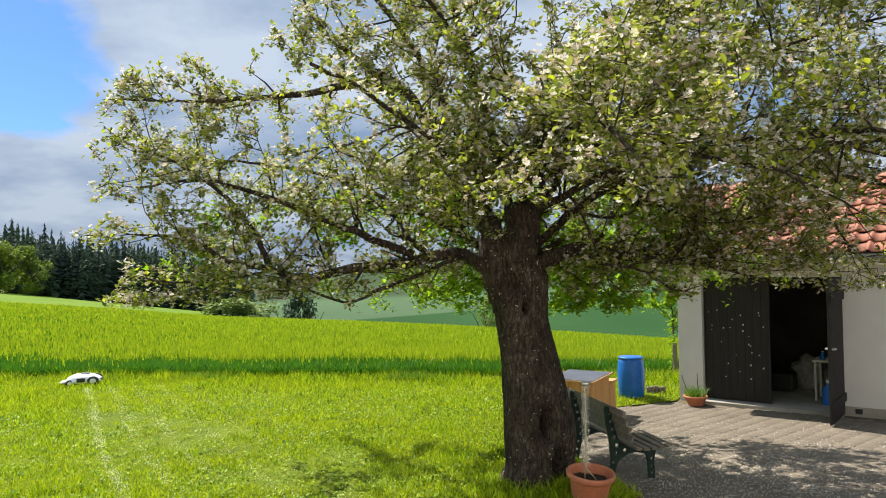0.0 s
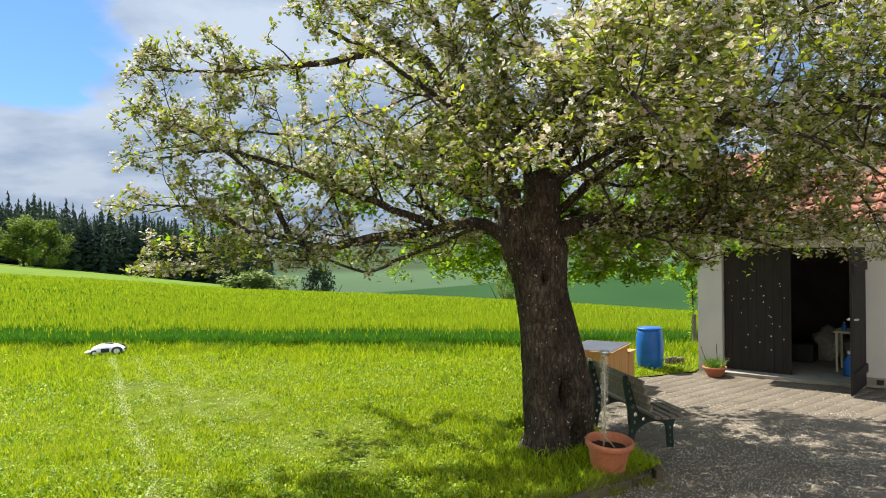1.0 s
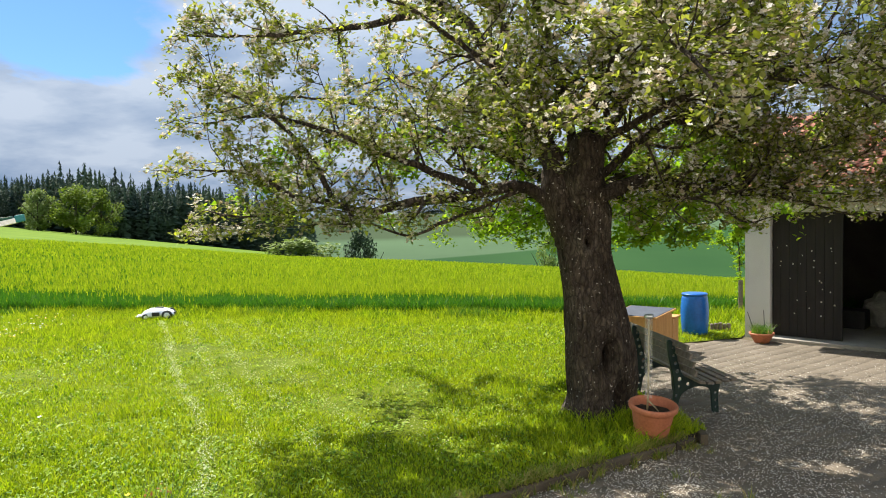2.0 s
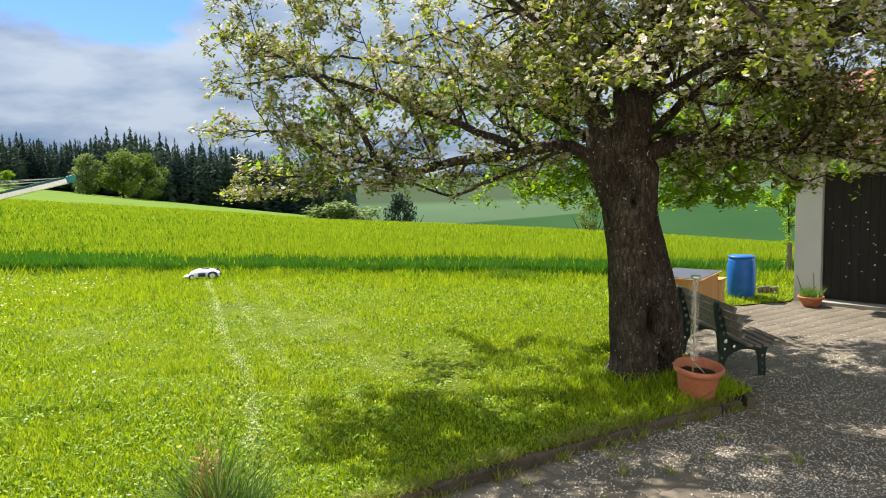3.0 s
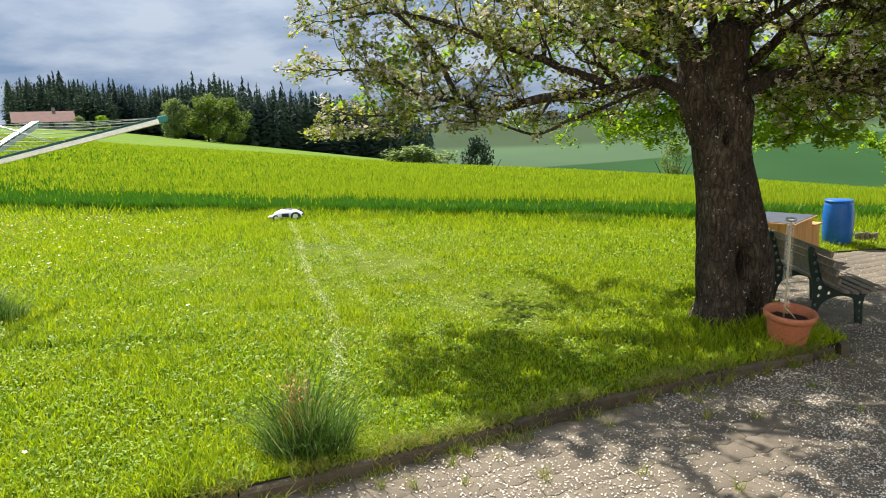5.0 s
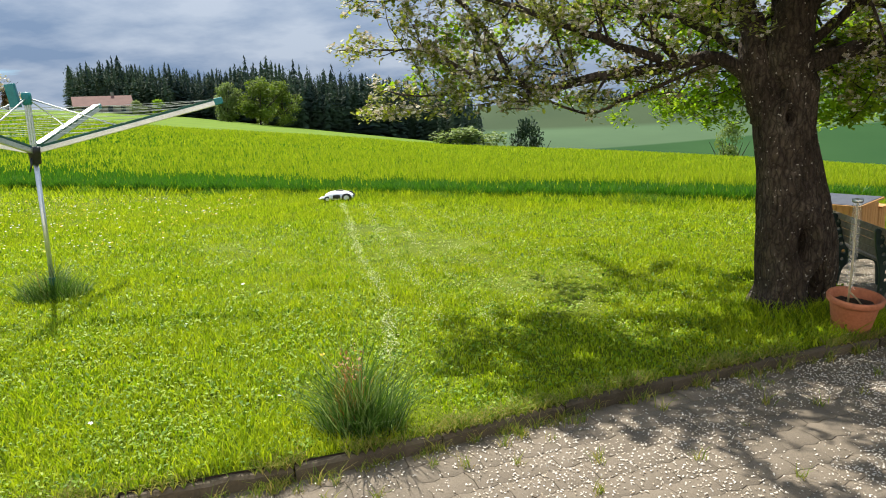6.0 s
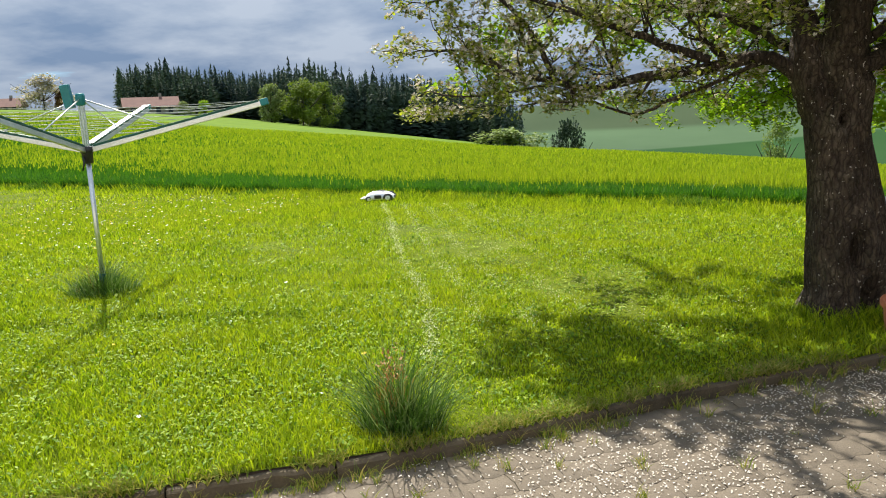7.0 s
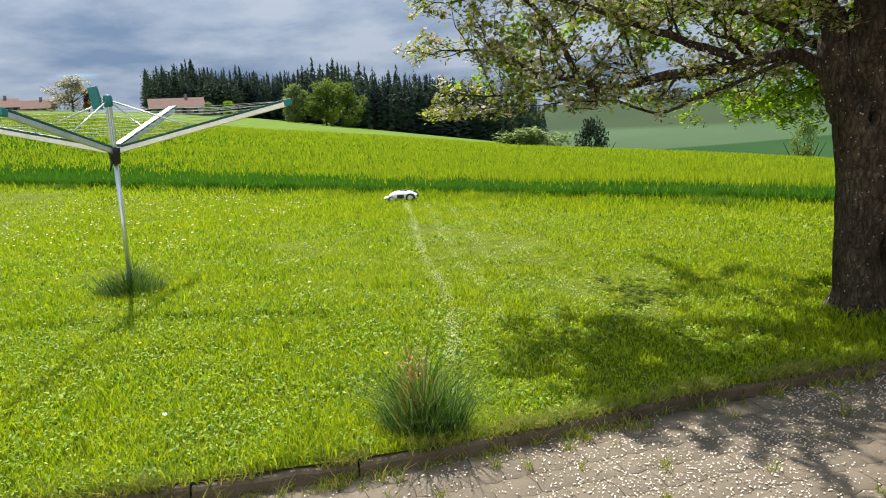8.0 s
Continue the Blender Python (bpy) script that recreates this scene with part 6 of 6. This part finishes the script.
build_forest()
build_far_tree(-26.0, 160, 8.3, 13.0, 51, "broadleaf", "broadleaf_tree", "fresh green broadleaf tree in front of the dark forest", top=0.0375)
build_far_tree(-28.3, 163, 8.0, 8.5, 52, "olive_leaf", "broadleaf_tree", "pale green broadleaf tree at the forest edge", top=0.034)
build_far_tree(-24.4, 165, 7.5, 10.0, 53, "broadleaf", "broadleaf_tree", "green broadleaf tree at the forest edge", top=0.033)
build_far_tree(-33.0, 150, 3.4, 4, 54, "young_or_sunlit_leaf", "broadleaf_tree", "small yellow-green tree below the houses")
build_far_tree(-34.4, 160, 3.0, 4.0, 55, "olive_leaf", "broadleaf_tree", "small green tree beside the houses")
build_far_tree(-43.3, 165, 7.2, 13, 56, "pale_bloom", "blossom_tree", "tree in pale blossom on the skyline by the village", 0.45)
build_far_tree(-42.3, 172, 4.5, 5, 57, "russet_leaf", "copper_tree", "copper-leaved tree beside the blossoming one")
build_far_tree(-10.2, 112, 5.4, 17, 58, "olive_leaf", "willow_shrub", "broad grey-green shrub in the dip behind the field", top=-0.0335)
build_far_tree(-6.0, 112, 6.2, 8.5, 59, "conifer", "dark_shrub", "dark dense shrub in the dip behind the field", top=-0.026)
build_far_tree(8.6, 96, 5.2, 5.5, 60, "olive_leaf", "willow_shrub", "grey-green shrub in the dip behind the field", 0.3, top=-0.038)
build_house(-36.6, 168, 10, 6, 1.7, 40)
build_house(-45.6, 215, 8, 6, 1.6, 30)
build_house(-47.6, 205, 7, 6, 1.7, 60)


def build_hilltop_wood():
    rng = np.random.default_rng(61)
    V0, F0 = conifer_shape(rng, 10, 0.18)
    H = Heap()
    for az in np.arange(-3.0, 26, 0.14):
        x, y, z = polar(az, 436 + rng.uniform(-4, 8))
        h = rng.uniform(5, 8)
        H.add(V0 * [h * 2.2, h * 2.2, h] + [x, y, z - 1], F0)
    tagged(mesh_object("hilltop_wood", H.mesh("hilltop_wood"), M["conifer"]), "thin dark line of wood on the far hilltop", "forest", kind="stuff")


build_hilltop_wood()


def build_sapling():
    t = thing("young_tree", pose(5.74, 13.9, 0.08))
    tagged(t, "young yellow-green tree tied to a stake beside the garage", "tree")
    part("stake", tube(bmesh.new(), [(0.0, -0.08, -0.1), (0, -0.08, 0.62)], [0.045, 0.04], 10), M["bench_wood"], t, "grey wooden stake")
    T = Tree(77, lambda q: q[2] > 0.6)
    T.limb([(0, 0, 0), (0.02, 0, 0.7), (0.0, 0.03, 1.5), (0.03, 0, 2.1)], 0.022, 0.008, 12.0, 0.62)
    P, R = T.limbs[0]
    v, q = tube_arrays(P, R, 8)
    mesh_object("trunk", raw_mesh("trunk", v, q, True), M["bark"], t)
    mesh_object("brushwood", T.wood.mesh("brushwood"), M["bark"], t)["kind"] = "stuff"
    v, f = scatter_leaves(np.array(T.spurs), 7, 0.08, np.random.default_rng(6))
    mesh_object("crown", raw_mesh("crown", v, f), M["young_or_sunlit_leaf"], t)["kind"] = "stuff"


build_sapling()


# ---------------------------------------------------------------- garage contents
def in_garage(x, y, z=0.045):
    return GARAGE @ Matrix.Translation((x, y, z))


def build_contents():
    b = thing("plastic_sack", in_garage(1.62, 1.9))
    tagged(b, "crumpled translucent white plastic sack on the garage floor", "sack")
    bm = bmesh.new()
    bmesh.ops.create_icosphere(bm, subdivisions=4, radius=1)
    for v in bm.verts:
        k = 1 + 0.28 * noise.noise(v.co * 2.3) + 0.12 * noise.noise(v.co * 6)
        v.co = Vector((v.co.x * 0.32 * k, v.co.y * 0.25 * k, max(-0.22, v.co.z * 0.33 * k) + 0.22))
    part("sack_body", bm, M["bag_plastic"], b, smooth=True)
    s = thing("work_table", in_garage(2.05, 0.95))
    tagged(s, "small pale table just inside the garage door", "table")
    part("tabletop", made_box((0.35, 0.5, 0.03), (0, 0, 0.62), bevel=0.005), M["fascia"], s)
    for x in (-0.14, 0.14):
        for y in (-0.21, 0.21):
            part("leg", made_box((0.03, 0.03, 0.605), (x, y, 0.3025)), M["fascia"], s)
    for x, y, z, name, lab in ((2.0, 0.85, 0.68, "spray_bottle", "small blue plastic bottle on the table"), (2.15, 0.45, 0.045, "canister", "light blue plastic canister on the garage floor")):
        c = thing(name, in_garage(x, y, z))
        tagged(c, lab, "bottle")
        k = 0.12 if name == "spray_bottle" else 0.34
        part("bottle_body", lathe(bmesh.new(), [(k * 0.28, 0), (k * 0.30, 0.02), (k * 0.30, k * 0.7), (k * 0.12, k * 0.88), (k * 0.12, k)], 18), M["blue_plastic"], c, smooth=True)
        part("lid", lathe(bmesh.new(), [(k * 0.13, k * 0.98), (k * 0.13, k * 1.1)], 14), M["white_plastic"], c)
    q = thing("crate", in_garage(1.2, 1.55))
    tagged(q, "dark plastic crate on the garage floor beside the sack", "crate")
    part("crate_body", made_box((0.5, 0.4, 0.3), (0, 0, 0.15), bevel=0.02), M["black_plastic"], q)


build_contents()


# ---------------------------------------------------------------- pavers
def paver_shapes():
    """A few interlocking wavy stones, top edges rounded off."""
    out = []
    L, W = 0.262, 0.205
    for s in range(6):
        rng = random.Random(100 + s)
        j = lambda: rng.uniform(-0.007, 0.007)
        up, dn = 0.010, -0.012
        rim = [(-L / 2, -W / 2 + up), (-L / 4, -W / 2 + dn), (0.0, -W / 2 + up), (L / 4, -W / 2 + dn), (L / 2, -W / 2 + up), (L / 2 + 0.013, 0.0), (L / 2, W / 2 + up), (L / 4, W / 2 + dn), (0.0, W / 2 + up), (-L / 4, W / 2 + dn), (-L / 2, W / 2 + up), (-L / 2 + 0.013, 0.0)]
        rim = [(x * 0.990 + j() * 0.3, y * 0.989 + j() * 0.3) for x, y in rim]
        n = len(rim)
        V = [(x, y, -0.03) for x, y in rim] + [(x, y, -0.0018) for x, y in rim] + [(x * 0.978, y * 0.975, 0.0) for x, y in rim] + [(0, 0, 0.001)]
        F = []
        for k in range(n):
            k2 = (k + 1) % n
            F += [(k, k2, n + k2), (k, n + k2, n + k), (n + k, n + k2, 2 * n + k2), (n + k, 2 * n + k2, 2 * n + k), (2 * n + k, 2 * n + k2, 3 * n)]
        out.append((np.array(V), np.array(F)))
    return out


def build_pavers():
    shapes = paver_shapes()
    meshes = []
    for V, F in shapes:
        me = raw_mesh("paver", V, F)
        me.materials.append(M["paver"])
        meshes.append(me)
    u, v = Vector((0.82, 0.572)), Vector((-0.572, 0.82))
    yaw = math.atan2(u.y, u.x)
    rng = random.Random(12)
    rest, made = Heap(), 0
    spots = []
    for a in range(-40, 70):
        for b in range(-60, 60):
            p = u * ((a + 0.5 * (b % 2)) * 0.262) + v * (b * 0.205) + Vector((0.5, 3.0))
            spots.append(p)
    X, Y = np.array([p.x for p in spots]), np.array([p.y for p in spots])
    ok = inside_polygon(X, Y, [tuple(q) for q in PAVED]) & (Y > -2.3) & (X < 9) & (X > -7.0) & ((X - 5.02) * GY.x + (Y - 11.9) * GY.y < -0.2)
    for p in [s for s, k in zip(spots, ok) if k]:
        k = rng.randrange(6)
        z, tx, ty, rz = rng.uniform(-0.002, 0.0015), rng.uniform(-0.15, 0.15), rng.uniform(-0.15, 0.15), math.degrees(yaw) + rng.uniform(-1.2, 1.2)
        m = pose(p.x, p.y, z, tx, ty, rz)
        if made < 300 and p.y > 2.9 and -0.4 < p.x - 0.9 * (p.y - 4.0) < 3.2 and p.y < 6.0:
            ob = mesh_object("paver", meshes[k], None, pavement)
            ob.matrix_local = m
            made += 1
        else:
            V, F = shapes[k]
            R = np.array(m)
            rest.add(V @ R[:3, :3].T + R[:3, 3], F)
    ob = mesh_object("paver_field", rest.mesh("paver_field"), M["paver"], pavement, "worn grey interlocking pavers")
    ob["kind"] = "stuff"


build_pavers()
